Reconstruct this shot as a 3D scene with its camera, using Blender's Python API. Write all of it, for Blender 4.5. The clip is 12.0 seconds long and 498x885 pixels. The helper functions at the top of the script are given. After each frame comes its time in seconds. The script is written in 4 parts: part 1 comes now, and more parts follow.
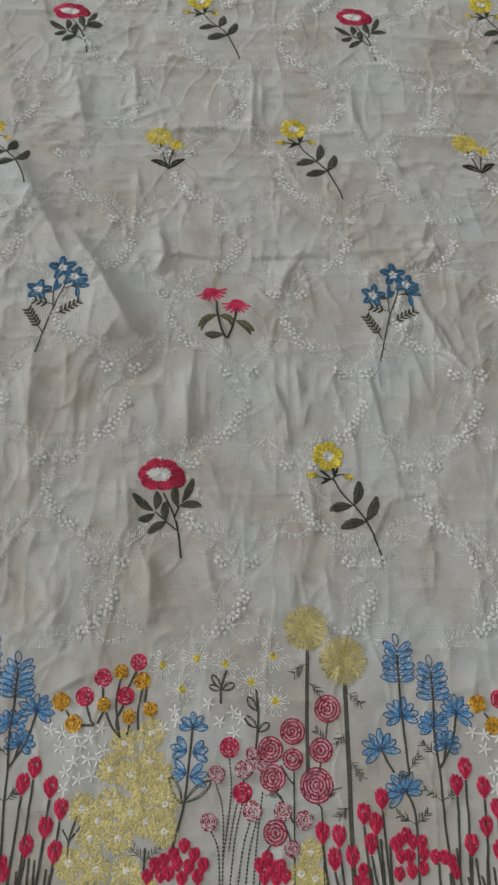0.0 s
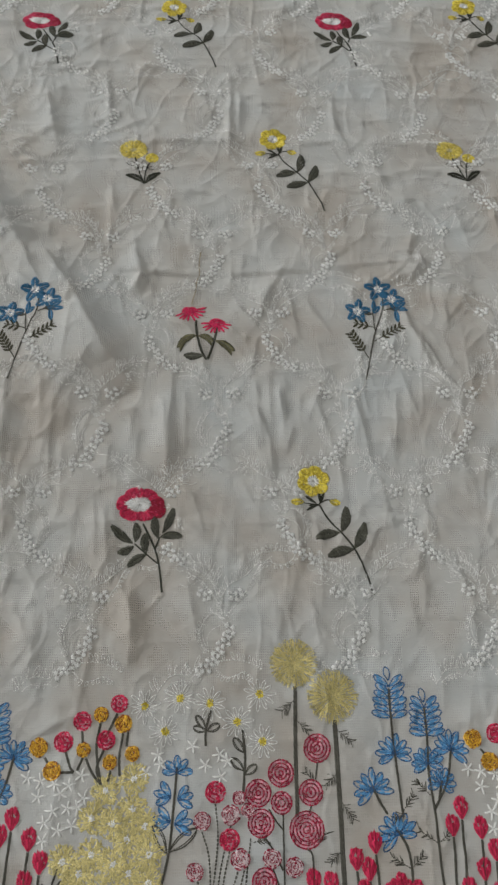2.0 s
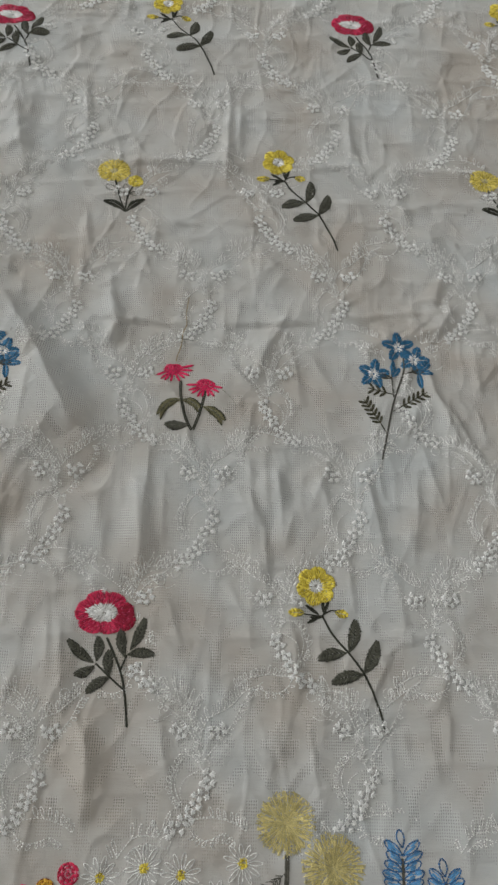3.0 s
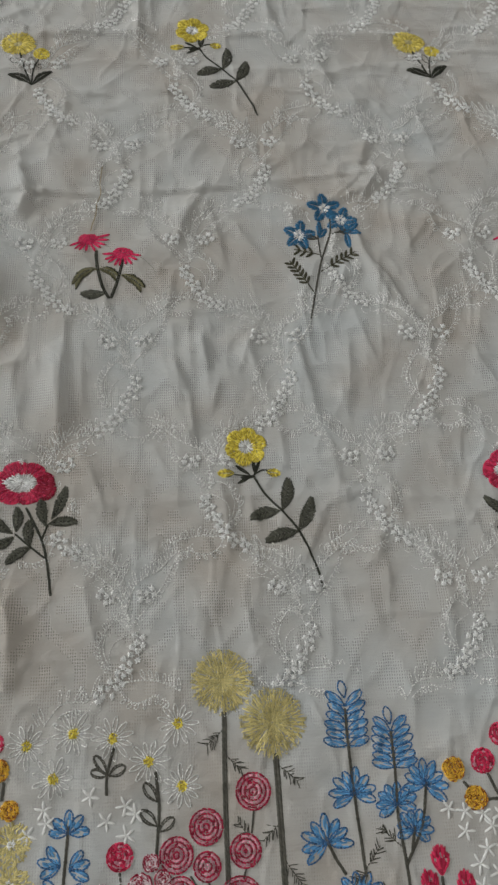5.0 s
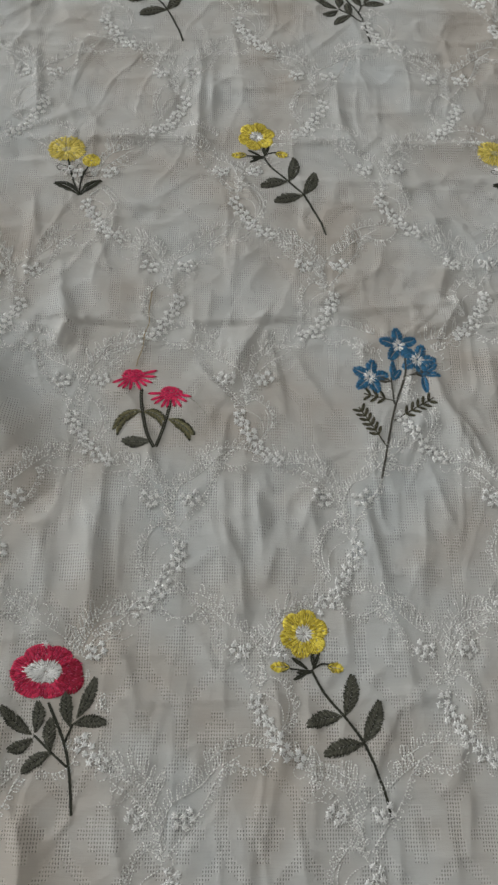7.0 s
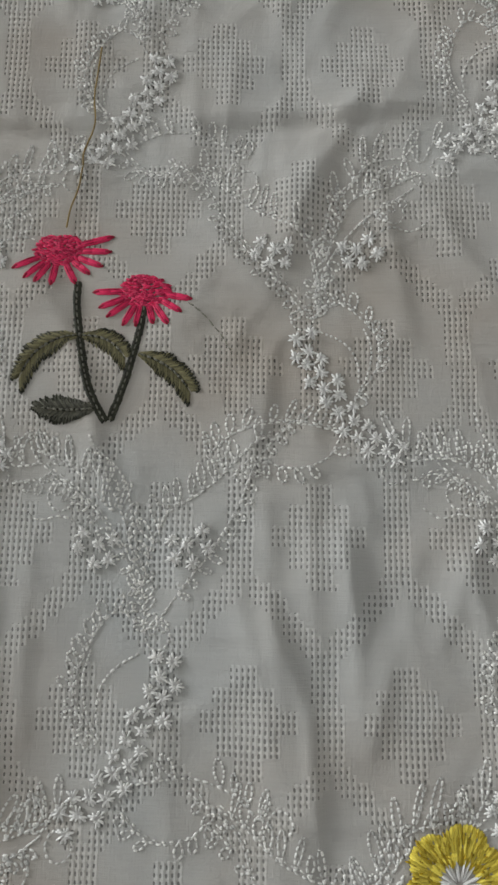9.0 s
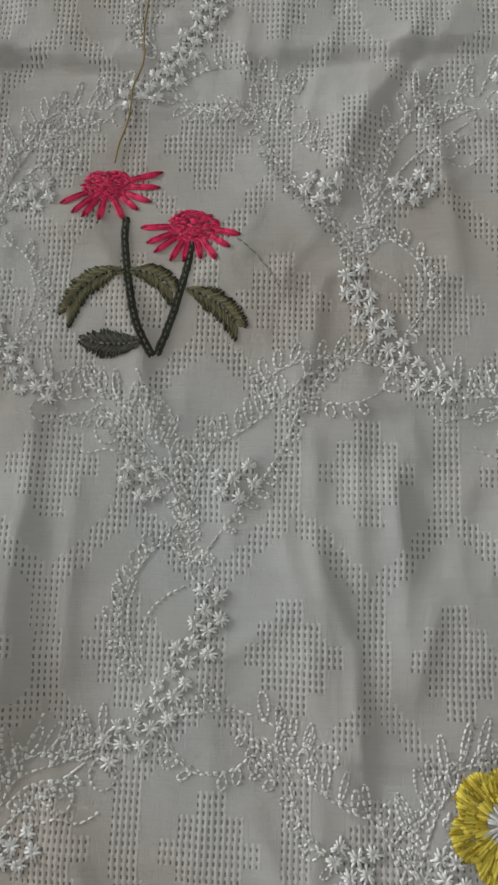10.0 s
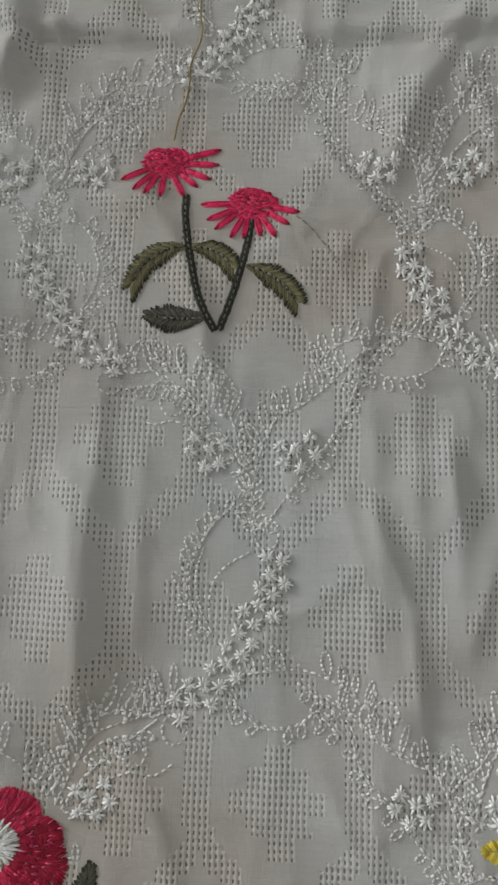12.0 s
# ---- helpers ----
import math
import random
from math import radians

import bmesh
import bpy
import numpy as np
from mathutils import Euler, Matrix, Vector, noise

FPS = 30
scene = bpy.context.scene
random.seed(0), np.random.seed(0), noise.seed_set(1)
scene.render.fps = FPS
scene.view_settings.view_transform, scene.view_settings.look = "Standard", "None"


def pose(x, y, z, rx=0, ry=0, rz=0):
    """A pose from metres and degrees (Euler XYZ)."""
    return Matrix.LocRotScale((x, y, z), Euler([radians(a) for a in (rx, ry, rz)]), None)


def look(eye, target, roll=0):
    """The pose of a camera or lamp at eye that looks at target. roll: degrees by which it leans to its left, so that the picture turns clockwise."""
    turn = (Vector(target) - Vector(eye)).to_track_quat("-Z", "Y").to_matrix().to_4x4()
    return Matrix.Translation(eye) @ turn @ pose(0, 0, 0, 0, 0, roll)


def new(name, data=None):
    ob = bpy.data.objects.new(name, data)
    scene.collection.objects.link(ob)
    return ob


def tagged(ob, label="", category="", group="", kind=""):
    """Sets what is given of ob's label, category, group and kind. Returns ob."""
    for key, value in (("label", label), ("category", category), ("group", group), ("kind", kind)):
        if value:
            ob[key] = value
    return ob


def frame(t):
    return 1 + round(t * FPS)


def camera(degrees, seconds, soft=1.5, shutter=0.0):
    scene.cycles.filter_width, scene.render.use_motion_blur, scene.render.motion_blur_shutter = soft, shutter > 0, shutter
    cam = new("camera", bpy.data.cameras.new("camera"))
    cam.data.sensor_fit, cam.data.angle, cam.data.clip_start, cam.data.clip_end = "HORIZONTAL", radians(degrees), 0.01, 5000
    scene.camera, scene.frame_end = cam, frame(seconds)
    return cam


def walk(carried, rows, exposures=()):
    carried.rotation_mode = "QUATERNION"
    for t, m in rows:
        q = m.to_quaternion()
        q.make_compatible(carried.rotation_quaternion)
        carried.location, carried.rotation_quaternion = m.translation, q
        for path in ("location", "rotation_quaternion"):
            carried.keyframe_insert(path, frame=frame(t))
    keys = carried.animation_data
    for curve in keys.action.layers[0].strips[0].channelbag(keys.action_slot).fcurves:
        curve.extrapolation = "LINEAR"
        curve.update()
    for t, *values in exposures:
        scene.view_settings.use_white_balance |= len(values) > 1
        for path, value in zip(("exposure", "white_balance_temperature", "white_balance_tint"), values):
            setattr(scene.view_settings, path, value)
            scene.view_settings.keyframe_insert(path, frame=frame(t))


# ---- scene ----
cam = camera(35.9, 12.0, soft=2.6)
PATH = [
    (0, (-0.008, -0.383, 0.666), (0.081, 0.375, -1.183), 8.1),
    (0.5, (-0.015, -0.369, 0.672), (0.066, 0.387, -1.178), 7.3),
    (1, (-0.02, -0.359, 0.67), (0.08, 0.4, -1.178), 7.7),
    (1.5, (0.003, -0.36, 0.663), (0.096, 0.4, -1.185), 6.5),
    (2, (0.005, -0.349, 0.652), (0.105, 0.402, -1.198), 7.7),
    (2.5, (0.014, -0.307, 0.628), (0.106, 0.432, -1.228), 8.3),
    (2.7, (0.011, -0.273, 0.605), (0.116, 0.468, -1.249), 10.0),
    (4.3, (0.061, -0.189, 0.462), (0.182, 0.528, -1.401), 7.5),
    (4.5, (0.067, -0.224, 0.475), (0.167, 0.501, -1.387), 5.6),
    (5, (0.055, -0.31, 0.512), (0.221, 0.39, -1.355), 11.3),
    (5.5, (0.093, -0.367, 0.517), (0.246, 0.364, -1.338), 8.9),
    (6, (0.088, -0.325, 0.513), (0.218, 0.433, -1.334), 6.8),
    (6.5, (0.058, -0.258, 0.497), (0.186, 0.496, -1.351), 8.0),
    (7, (0.041, -0.194, 0.479), (0.129, 0.574, -1.366), 7.3),
    (7.2, (0.038, -0.17, 0.466), (0.133, 0.579, -1.386), 8.1),
    (8.8, (0.04, -0.044, 0.225), (0.065, 0.377, -1.73), 4.5),
    (9, (0.044, -0.049, 0.217), (0.024, 0.348, -1.743), -2.0),
    (9.5, (0.045, -0.061, 0.208), (-0.025, 0.316, -1.755), -8.7),
    (10, (0.039, -0.064, 0.212), (-0.055, 0.306, -1.751), -12.4),
    (10.5, (0.032, -0.065, 0.214), (-0.056, 0.298, -1.751), -11.7),
    (11, (0.03, -0.065, 0.217), (-0.049, 0.281, -1.751), -10.7),
    (11.5, (0.02, -0.061, 0.222), (-0.054, 0.254, -1.751), -11.5),
    (12, (0.017, -0.066, 0.221), (-0.033, 0.232, -1.756), -7.6),
]
walk(cam, [(t, look(eye, target, roll)) for t, eye, target, roll in PATH], [(0, 0.0), (2.7, 0.02), (4.3, -0.03), (5.5, -0.09), (7.2, -0.04), (8.8, -0.18), (12, -0.2)])

# ---- room light: daylight from one unseen window added here, with the sky behind it ----
world = bpy.data.worlds.new("world")
scene.world = world
world.use_nodes = True
wn = world.node_tree.nodes
sky = wn.new("ShaderNodeTexSky")
sky.sky_type, sky.sun_disc = "NISHITA", False
sky.sun_elevation, sky.sun_rotation = radians(35), radians(-90)
world.node_tree.links.new(sky.outputs[0], wn["Background"].inputs[0])
wn["Background"].inputs[1].default_value = 0.08

WINDOW_Y, WINDOW_Z, WINDOW_W, WINDOW_H = 3.3, 3.0, 4.2, 2.6
lamp = bpy.data.lights.new("added_window_light", "AREA")
lamp.shape, lamp.size, lamp.size_y, lamp.energy, lamp.color = "RECTANGLE", WINDOW_W, WINDOW_H, 725.0, (0.95, 0.985, 1.0)
daylight = new("added_window_light", lamp)
daylight.matrix_world = look((-8.43, WINDOW_Y, WINDOW_Z), (0, 0.3, 0.4))


# ---- materials ----
def node_material(name):
    m = bpy.data.materials.new(name)
    m.use_nodes = True
    return m, m.node_tree.nodes, m.node_tree.links, m.node_tree.nodes["Principled BSDF"]


def maths(nodes, links, op, a, b=None, c=None, clamp=False):
    n = nodes.new("ShaderNodeMath")
    n.operation, n.use_clamp = op, clamp
    for i, v in enumerate((a, b, c)):
        if v is None:
            continue
        if isinstance(v, (int, float)):
            n.inputs[i].default_value = v
        else:
            links.new(v, n.inputs[i])
    return n.outputs[0]


def thread(name, colour, vary=0.25, rough=0.5, sheen=0.05, second=None):
    """Embroidery thread: each stitch has a tone of its own, with fine twist along it."""
    m, nodes, links, bsdf = node_material(name)
    geo = nodes.new("ShaderNodeNewGeometry")
    ramp = nodes.new("ShaderNodeValToRGB")
    dark = tuple(v * (1 - vary) for v in colour)
    light = tuple(min(1, v * (1 + vary)) for v in (second or colour))
    ramp.color_ramp.elements[0].color, ramp.color_ramp.elements[1].color = (*dark, 1), (*light, 1)
    links.new(geo.outputs["Random Per Island"], ramp.inputs[0])
    coord = nodes.new("ShaderNodeTexCoord")
    grain = nodes.new("ShaderNodeTexNoise")
    grain.inputs["Scale"].default_value, grain.inputs["Detail"].default_value = 2200, 2
    links.new(coord.outputs["Object"], grain.inputs["Vector"])
    mix = nodes.new("ShaderNodeMix")
    mix.data_type, mix.blend_type = "RGBA", "MULTIPLY"
    mix.inputs["Factor"].default_value = 0.45
    links.new(ramp.outputs[0], mix.inputs[6])
    links.new(grain.outputs["Fac"], mix.inputs[7])
    gain = nodes.new("ShaderNodeMix")
    gain.data_type, gain.blend_type = "RGBA", "MULTIPLY"
    gain.inputs["Factor"].default_value = 1.0
    gain.inputs[7].default_value = (1.25, 1.25, 1.25, 1)
    links.new(mix.outputs[2], gain.inputs[6])
    links.new(gain.outputs[2], bsdf.inputs["Base Color"])
    bump = nodes.new("ShaderNodeBump")
    bump.inputs["Strength"].default_value, bump.inputs["Distance"].default_value = 0.5, 0.0002
    links.new(grain.outputs["Fac"], bump.inputs["Height"])
    links.new(bump.outputs[0], bsdf.inputs["Normal"])
    bsdf.inputs["Roughness"].default_value = rough
    bsdf.inputs["Sheen Weight"].default_value = sheen
    bsdf.inputs["Specular IOR Level"].default_value = 0.28
    return m


CRIMSON = thread("crimson_thread", (0.42, 0.005, 0.038), 0.35, second=(0.58, 0.028, 0.090))
DEEP_CRIMSON = thread("deep_crimson_thread", (0.30, 0.004, 0.030), 0.30)
RING_CRIMSON = thread("ring_crimson_thread", (0.34, 0.010, 0.045), 0.40)
ROSE_PINK = thread("rose_pink_thread", (0.62, 0.022, 0.10), 0.40)
PINK_GLINT = thread("pink_glint_thread", (0.58, 0.07, 0.17), 0.5)
PALE_PINK = thread("pale_pink_thread", (0.60, 0.27, 0.33), 0.35)
BLUSH = thread("blush_white_thread", (0.78, 0.64, 0.66), 0.15)
WHITE = thread("white_thread", (0.84, 0.83, 0.81), 0.16, 0.4, 0.1)
LACE = thread("lace_thread", (0.69, 0.68, 0.655), 0.32, 0.38, 0.05)
YELLOW = thread("yellow_thread", (0.60, 0.42, 0.020), 0.35, second=(0.80, 0.62, 0.10))
DEEP_YELLOW = thread("deep_yellow_thread", (0.42, 0.29, 0.012), 0.4)
GOLD = thread("gold_thread", (0.58, 0.43, 0.045), 0.3, second=(0.72, 0.60, 0.16))
PALE_YELLOW = thread("pale_yellow_thread", (0.60, 0.51, 0.22), 0.35)
STRAW = thread("straw_thread", (0.60, 0.52, 0.24), 0.2)
ORANGE = thread("orange_thread", (0.84, 0.46, 0.045), 0.30)
BROWN = thread("brown_thread", (0.30, 0.085, 0.012), 0.35)
BLUE = thread("blue_thread", (0.028, 0.135, 0.255), 0.45)
SKY_BLUE = thread("sky_blue_thread", (0.09, 0.26, 0.47), 0.35)
STEEL_BLUE = thread("steel_blue_thread", (0.028, 0.105, 0.24), 0.40)
OLIVE = thread("dark_olive_thread", (0.028, 0.029, 0.018), 0.4, 0.55, 0.03)
GREY_OLIVE = thread("grey_olive_thread", (0.19, 0.185, 0.15), 0.3, 0.55, 0.05)
LEAF_GREY = thread("leaf_grey_thread", (0.090, 0.088, 0.066), 0.5, 0.55, 0.03)
MOSS = thread("moss_thread", (0.165, 0.15, 0.075), 0.45, 0.55, 0.03)
FERN = thread("fern_thread", (0.060, 0.055, 0.030), 0.4, 0.55, 0.03)
STEM = thread("stem_thread", (0.075, 0.070, 0.055), 0.3, 0.55, 0.03)


def cotton():
    """Off-white cotton with a fine weave; where the openwork attribute is set, the weave opens into a grid of small holes."""
    m, nodes, links, bsdf = node_material("off_white_cotton")
    cell = nodes.new("ShaderNodeUVMap")
    cell.uv_map = "cell"
    split = nodes.new("ShaderNodeSeparateXYZ")
    links.new(cell.outputs[0], split.inputs[0])
    coord = nodes.new("ShaderNodeTexCoord")

    def noise_of(scale, detail=3, rough=0.55, stretch=None):
        n = nodes.new("ShaderNodeTexNoise")
        n.inputs["Scale"].default_value, n.inputs["Detail"].default_value = scale, detail
        n.inputs["Roughness"].default_value = rough
        source = coord.outputs["Object"]
        if stretch:
            mapping = nodes.new("ShaderNodeMapping")
            mapping.inputs["Scale"].default_value = stretch
            links.new(source, mapping.inputs[0])
            source = mapping.outputs[0]
        links.new(source, n.inputs["Vector"])
        return n.outputs["Fac"]

    wander = noise_of(160, 2)
    u = maths(nodes, links, "MULTIPLY_ADD", wander, 0.5, split.outputs[0])
    fu = maths(nodes, links, "ABSOLUTE", maths(nodes, links, "SUBTRACT", maths(nodes, links, "FRACT", u), 0.5))
    v = maths(nodes, links, "MULTIPLY_ADD", noise_of(140, 2), 0.5, split.outputs[1])
    fv = maths(nodes, links, "ABSOLUTE", maths(nodes, links, "SUBTRACT", maths(nodes, links, "FRACT", v), 0.5))
    # a hole is a narrow upright slit in the middle of its cell; its size wanders
    size = maths(nodes, links, "MULTIPLY_ADD", noise_of(70, 2), 0.9, 0.45)
    du = maths(nodes, links, "DIVIDE", fu, 0.20)
    dv = maths(nodes, links, "DIVIDE", fv, 0.31)
    far = maths(nodes, links, "POWER", maths(nodes, links, "ADD", maths(nodes, links, "POWER", du, 2.6), maths(nodes, links, "POWER", dv, 2.6)), 0.385)
    hole = maths(nodes, links, "MULTIPLY_ADD", maths(nodes, links, "SUBTRACT", size, far), 3.0, 0.5, clamp=True)
    attr = nodes.new("ShaderNodeAttribute")
    attr.attribute_name = "openwork"
    mask = maths(nodes, links, "MULTIPLY", maths(nodes, links, "MULTIPLY", hole, 0.56), attr.outputs["Fac"], clamp=True)

    # colour: brownish and bluish patches paint in soft shading and reflected tint, thread slubs along the weft
    tint = nodes.new("ShaderNodeValToRGB")
    tint.color_ramp.elements[0].position, tint.color_ramp.elements[1].position = 0.36, 0.55
    tint.color_ramp.elements[0].color, tint.color_ramp.elements[1].color = (0.362, 0.328, 0.290, 1), (0.415, 0.408, 0.390, 1)
    cool = tint.color_ramp.elements.new(0.70)
    cool.color = (0.400, 0.409, 0.404, 1)
    links.new(noise_of(9, 4), tint.inputs[0])
    slub = maths(nodes, links, "MULTIPLY_ADD", noise_of(55, 3, 0.6, (1, 22, 1)), 0.12, 0.94)
    lighter = maths(nodes, links, "MULTIPLY_ADD", attr.outputs["Fac"], 0.13, slub)
    mix = nodes.new("ShaderNodeMix")
    mix.data_type, mix.blend_type = "RGBA", "MULTIPLY"
    mix.inputs["Factor"].default_value = 1.0
    links.new(tint.outputs[0], mix.inputs[6])
    links.new(lighter, mix.inputs[7])
    links.new(mix.outputs[2], bsdf.inputs["Base Color"])
    bsdf.inputs["Roughness"].default_value = 0.82
    bsdf.inputs["Sheen Weight"].default_value = 0.15
    bsdf.inputs["Specular IOR Level"].default_value = 0.2

    weave = maths(nodes, links, "ADD", noise_of(260, 2, 0.5, (1, 9, 1)), noise_of(260, 2, 0.5, (9, 1, 1)))
    bars = maths(nodes, links, "MULTIPLY", maths(nodes, links, "ADD", fu, fv), attr.outputs["Fac"])
    relief = maths(nodes, links, "MULTIPLY_ADD", bars, 1.3, maths(nodes, links, "MULTIPLY", weave, 0.35))
    crush = maths(nodes, links, "MULTIPLY_ADD", noise_of(48, 4, 0.6), 2.2, maths(nodes, links, "MULTIPLY_ADD", noise_of(26, 4, 0.6, (1, 6, 1)), 2.4, relief))
    bump = nodes.new("ShaderNodeBump")
    bump.inputs["Strength"].default_value, bump.inputs["Distance"].default_value = 0.45, 0.0006
    links.new(crush, bump.inputs["Height"])
    links.new(bump.outputs[0], bsdf.inputs["Normal"])
    clear = nodes.new("ShaderNodeBsdfTransparent")
    blend = nodes.new("ShaderNodeMixShader")
    links.new(mask, blend.inputs[0])
    links.new(bsdf.outputs[0], blend.inputs[1])
    links.new(clear.outputs[0], blend.inputs[2])
    links.new(blend.outputs[0], nodes["Material Output"].inputs[0])
    return m


def plain(name, a, b, scale, rough, bump_mm=0.5):
    m, nodes, links, bsdf = node_material(name)
    coord = nodes.new("ShaderNodeTexCoord")
    n = nodes.new("ShaderNodeTexNoise")
    n.inputs["Scale"].default_value, n.inputs["Detail"].default_value = scale, 6
    links.new(coord.outputs["Object"], n.inputs["Vector"])
    ramp = nodes.new("ShaderNodeValToRGB")
    ramp.color_ramp.elements[0].color, ramp.color_ramp.elements[1].color = (*a, 1), (*b, 1)
    links.new(n.outputs["Fac"], ramp.inputs[0])
    links.new(ramp.outputs[0], bsdf.inputs["Base Color"])
    bsdf.inputs["Roughness"].default_value = rough
    bump = nodes.new("ShaderNodeBump")
    bump.inputs["Distance"].default_value = bump_mm * 0.001
    links.new(n.outputs["Fac"], bump.inputs["Height"])
    links.new(bump.outputs[0], bsdf.inputs["Normal"])
    return m


COTTON = cotton()
FLOOR = plain("dark_brown_floor", (0.10, 0.085, 0.07), (0.15, 0.125, 0.10), 14, 0.6)
PLASTER = plain("grey_plaster", (0.58, 0.575, 0.56), (0.66, 0.655, 0.64), 6, 0.9)


# ---- the lie of the cloth (millimetres) ----
RNG = np.random.default_rng(7)
TABLE = RNG.random((256, 256))


def wander(X, Y, sx, sy, shift=0):
    """Smooth noise from -1 to 1 with blobs of about sx by sy."""
    a, b = X / sx + 31.7 + shift * 17.3, Y / sy + 57.1 + shift * 9.1
    i, j = np.floor(a).astype(int), np.floor(b).astype(int)
    f, g = a - i, b - j
    f, g = f * f * f * (f * (6 * f - 15) + 10), g * g * g * (g * (6 * g - 15) + 10)
    i, j = i % 256, j % 256
    i1, j1 = (i + 1) % 256, (j + 1) % 256
    low = TABLE[i, j] * (1 - f) + TABLE[i1, j] * f
    high = TABLE[i, j1] * (1 - f) + TABLE[i1, j1] * f
    return (low * (1 - g) + high * g) * 2 - 1


FOLDS = []


def fold(x0, y0, x1, y1, left, right, height, bow=0.0, raw=False):
    """A ridge (or, with a negative height, a valley) from one point to another; left and right are how wide its flanks are."""
    FOLDS.append((x0, y0, x1, y1, left, right, height, bow, raw))


# the deep fold across the cloth and the creases that fan out from it
fold(-246, 232, -168, 86, 75, 10, 14, 2, raw=True)
fold(-164, 118, -98, 8, 60, 7.5, 15, 3, raw=True)
fold(-122, 50, -74, -24, 50, 9, 11, raw=True)
fold(-174, 114, -147, 120, 10, 5, 2, raw=True)
fold(-115, 48, -99, 79, 10, 5, 2.2, raw=True)
fold(-99, 79, -87, 102, 10, 5, 2.2, raw=True)
fold(-76, 148, -72, 119, 8, 3, 2.2, raw=True)
fold(-72, 119, -63, 100, 8, 3, 2.2, raw=True)
fold(-63, 100, -75, 77, 8, 3, 2.2, raw=True)
fold(-105, 15, -123, -16, 12, 3.5, 2.4, raw=True)
fold(-123, -16, -139, -39, 12, 3.5, 2.4, raw=True)
fold(-139, -39, -143, -72, 12, 3.5, 2.4, raw=True)
fold(-143, -72, -148, -107, 12, 3.5, 2.4, raw=True)
fold(-153, -20, -153, -45, 8, 4, 1.5, raw=True)
fold(-195, -47, -181, -103, 9, 4, 1.8, raw=True)
fold(-71, -45, -63, -102, 9, 4, 1.6, raw=True)
# pressed cross creases
fold(-92, 101, 12, 94, 3.6, 2.6, 2.6)
fold(18, 97, 100, 104, 3.2, 2.4, 2.4)
fold(96, 104, 226, 122, 3.0, 2.4, 2.2)
fold(-92, 97, -8, 91, 2.2, 2.2, -2.6)
fold(22, 92.5, 100, 99.5, 2.0, 2.0, -1.8)
fold(-192, -211, -118, -210, 3, 4, 1.2)
fold(225, -208, 320, -217, 3, 4, 1.6)
fold(120, -214, 190, -206, 3, 3, 0.8)
fold(-110, 262, 60, 268, 5, 7, 1.5)
fold(-230, 420, 60, 402, 6, 9, 2.0)
fold(40, 330, 330, 342, 8, 5, 1.4)
fold(150, 262, 330, 270, 5, 5, 1.2)
# upright creases
fold(46, -18, 50, -42, 4.0, 4.0, 1.8)
fold(33, -120, 47, -148, 4, 3, 1.8)
fold(-60, -40, -64, -120, 9, 6, 1.6)
fold(-142, -222, -136, -310, 12, 9, 3.0)
fold(-60, -220, -61, -285, 9, 7, 2.6)
fold(-86, -180, -92, -260, 5, 6, 1.4)
fold(-96, -150, -93, -195, 3, 5, 1.4)
fold(92, -226, 99, -272, 4, 2.5, 1.8)
fold(67, -222, 65, -260, 3, 3, 1.3)
fold(150, -226, 148, -276, 4, 3, 1.4)
fold(158, -218, 163, -246, 3, 3, 1.0)
fold(157, -108, 170, -174, 4, 3, 1.4)
fold(144, -46, 138, -96, 4, 3, 1.3)
fold(170, -60, 176, -110, 5, 4, 1.3)
fold(278, -48, 300, -92, 5, 3, 2.4)
fold(324, -54, 338, -90, 5, 3, 2.6)
fold(225, -60, 246, -130, 5, 5, 1.6)
fold(-20, -130, -24, -190, 5, 5, 1.0)
fold(6, -150, 4, -205, 4, 5, 0.9)
fold(28, -140, 24, -200, 4, 4, 0.9)
fold(341, 210, 356, 160, 5, 3, 2.4)
fold(170, 330, 168, 270, 4, 3, 1.2)
fold(-77, 122, -60, 82, 4, 3, 2.0)
fold(-62, 118, -48, 86, 3, 4, 1.3)
fold(-40, 200, -36, 150, 3, 4, 1.0)
fold(-10, 150, -14, 112, 2, 3, 1.0)
# the star of creases beside the upper blue spray
fold(221, 126, 200, 88, 3.5, 2.4, 3.0)
fold(205, 120, 166, 88, 2.0, 2.5, 2.0, 4)
fold(195, 72, 200, 38, 2.0, 2.2, 2.0)
fold(200, 40, 229, -8, 2.0, 2.4, 3.2, 3)
fold(63, 86, 51, 70, 4, 3.5, 1.8)
fold(77, 90, 71, 76, 2, 2, 1.3)
fold(24, 85, 54, 76, 3, 3, 1.3)
fold(31, 88, 42, 74, 3, 2, 0.9)
fold(22, 98, 30, 84, 2, 3, 0.9)
fold(-170, -60, -178, -160, 7, 5, 1.6)
fold(-110, -120, -116, -190, 5, 5, 1.2)
fold(196, -120, 204, -190, 6, 5, 1.2)
fold(262, -120, 270, -200, 6, 6, 1.3)

# long creases with one sharp edge
fold(48, -51, 59, -81, 8, 2, 3.2, raw=True)
fold(59, -81, 62, -115, 8, 1.8, 3.4, raw=True)
fold(38, -45, 45, -67, 8, 2.4, 1.6, raw=True)
fold(45, -67, 50, -101, 8, 2.4, 1.6, raw=True)
fold(68, -30, 74, -58, 7, 2.4, 3.2, raw=True)
fold(-33, -17, -34, -108, 12, 4, 4.93, raw=True)
fold(47, -35, 53, -95, 6, 2.2, 1.6, raw=True)
fold(53, -95, 62, -130, 6, 2, 1.4, raw=True)
fold(70, -26, 73, -81, 6, 2.4, 1.8, raw=True)
fold(-187, -29, -180, -113, 10, 6, 4.35, raw=True)
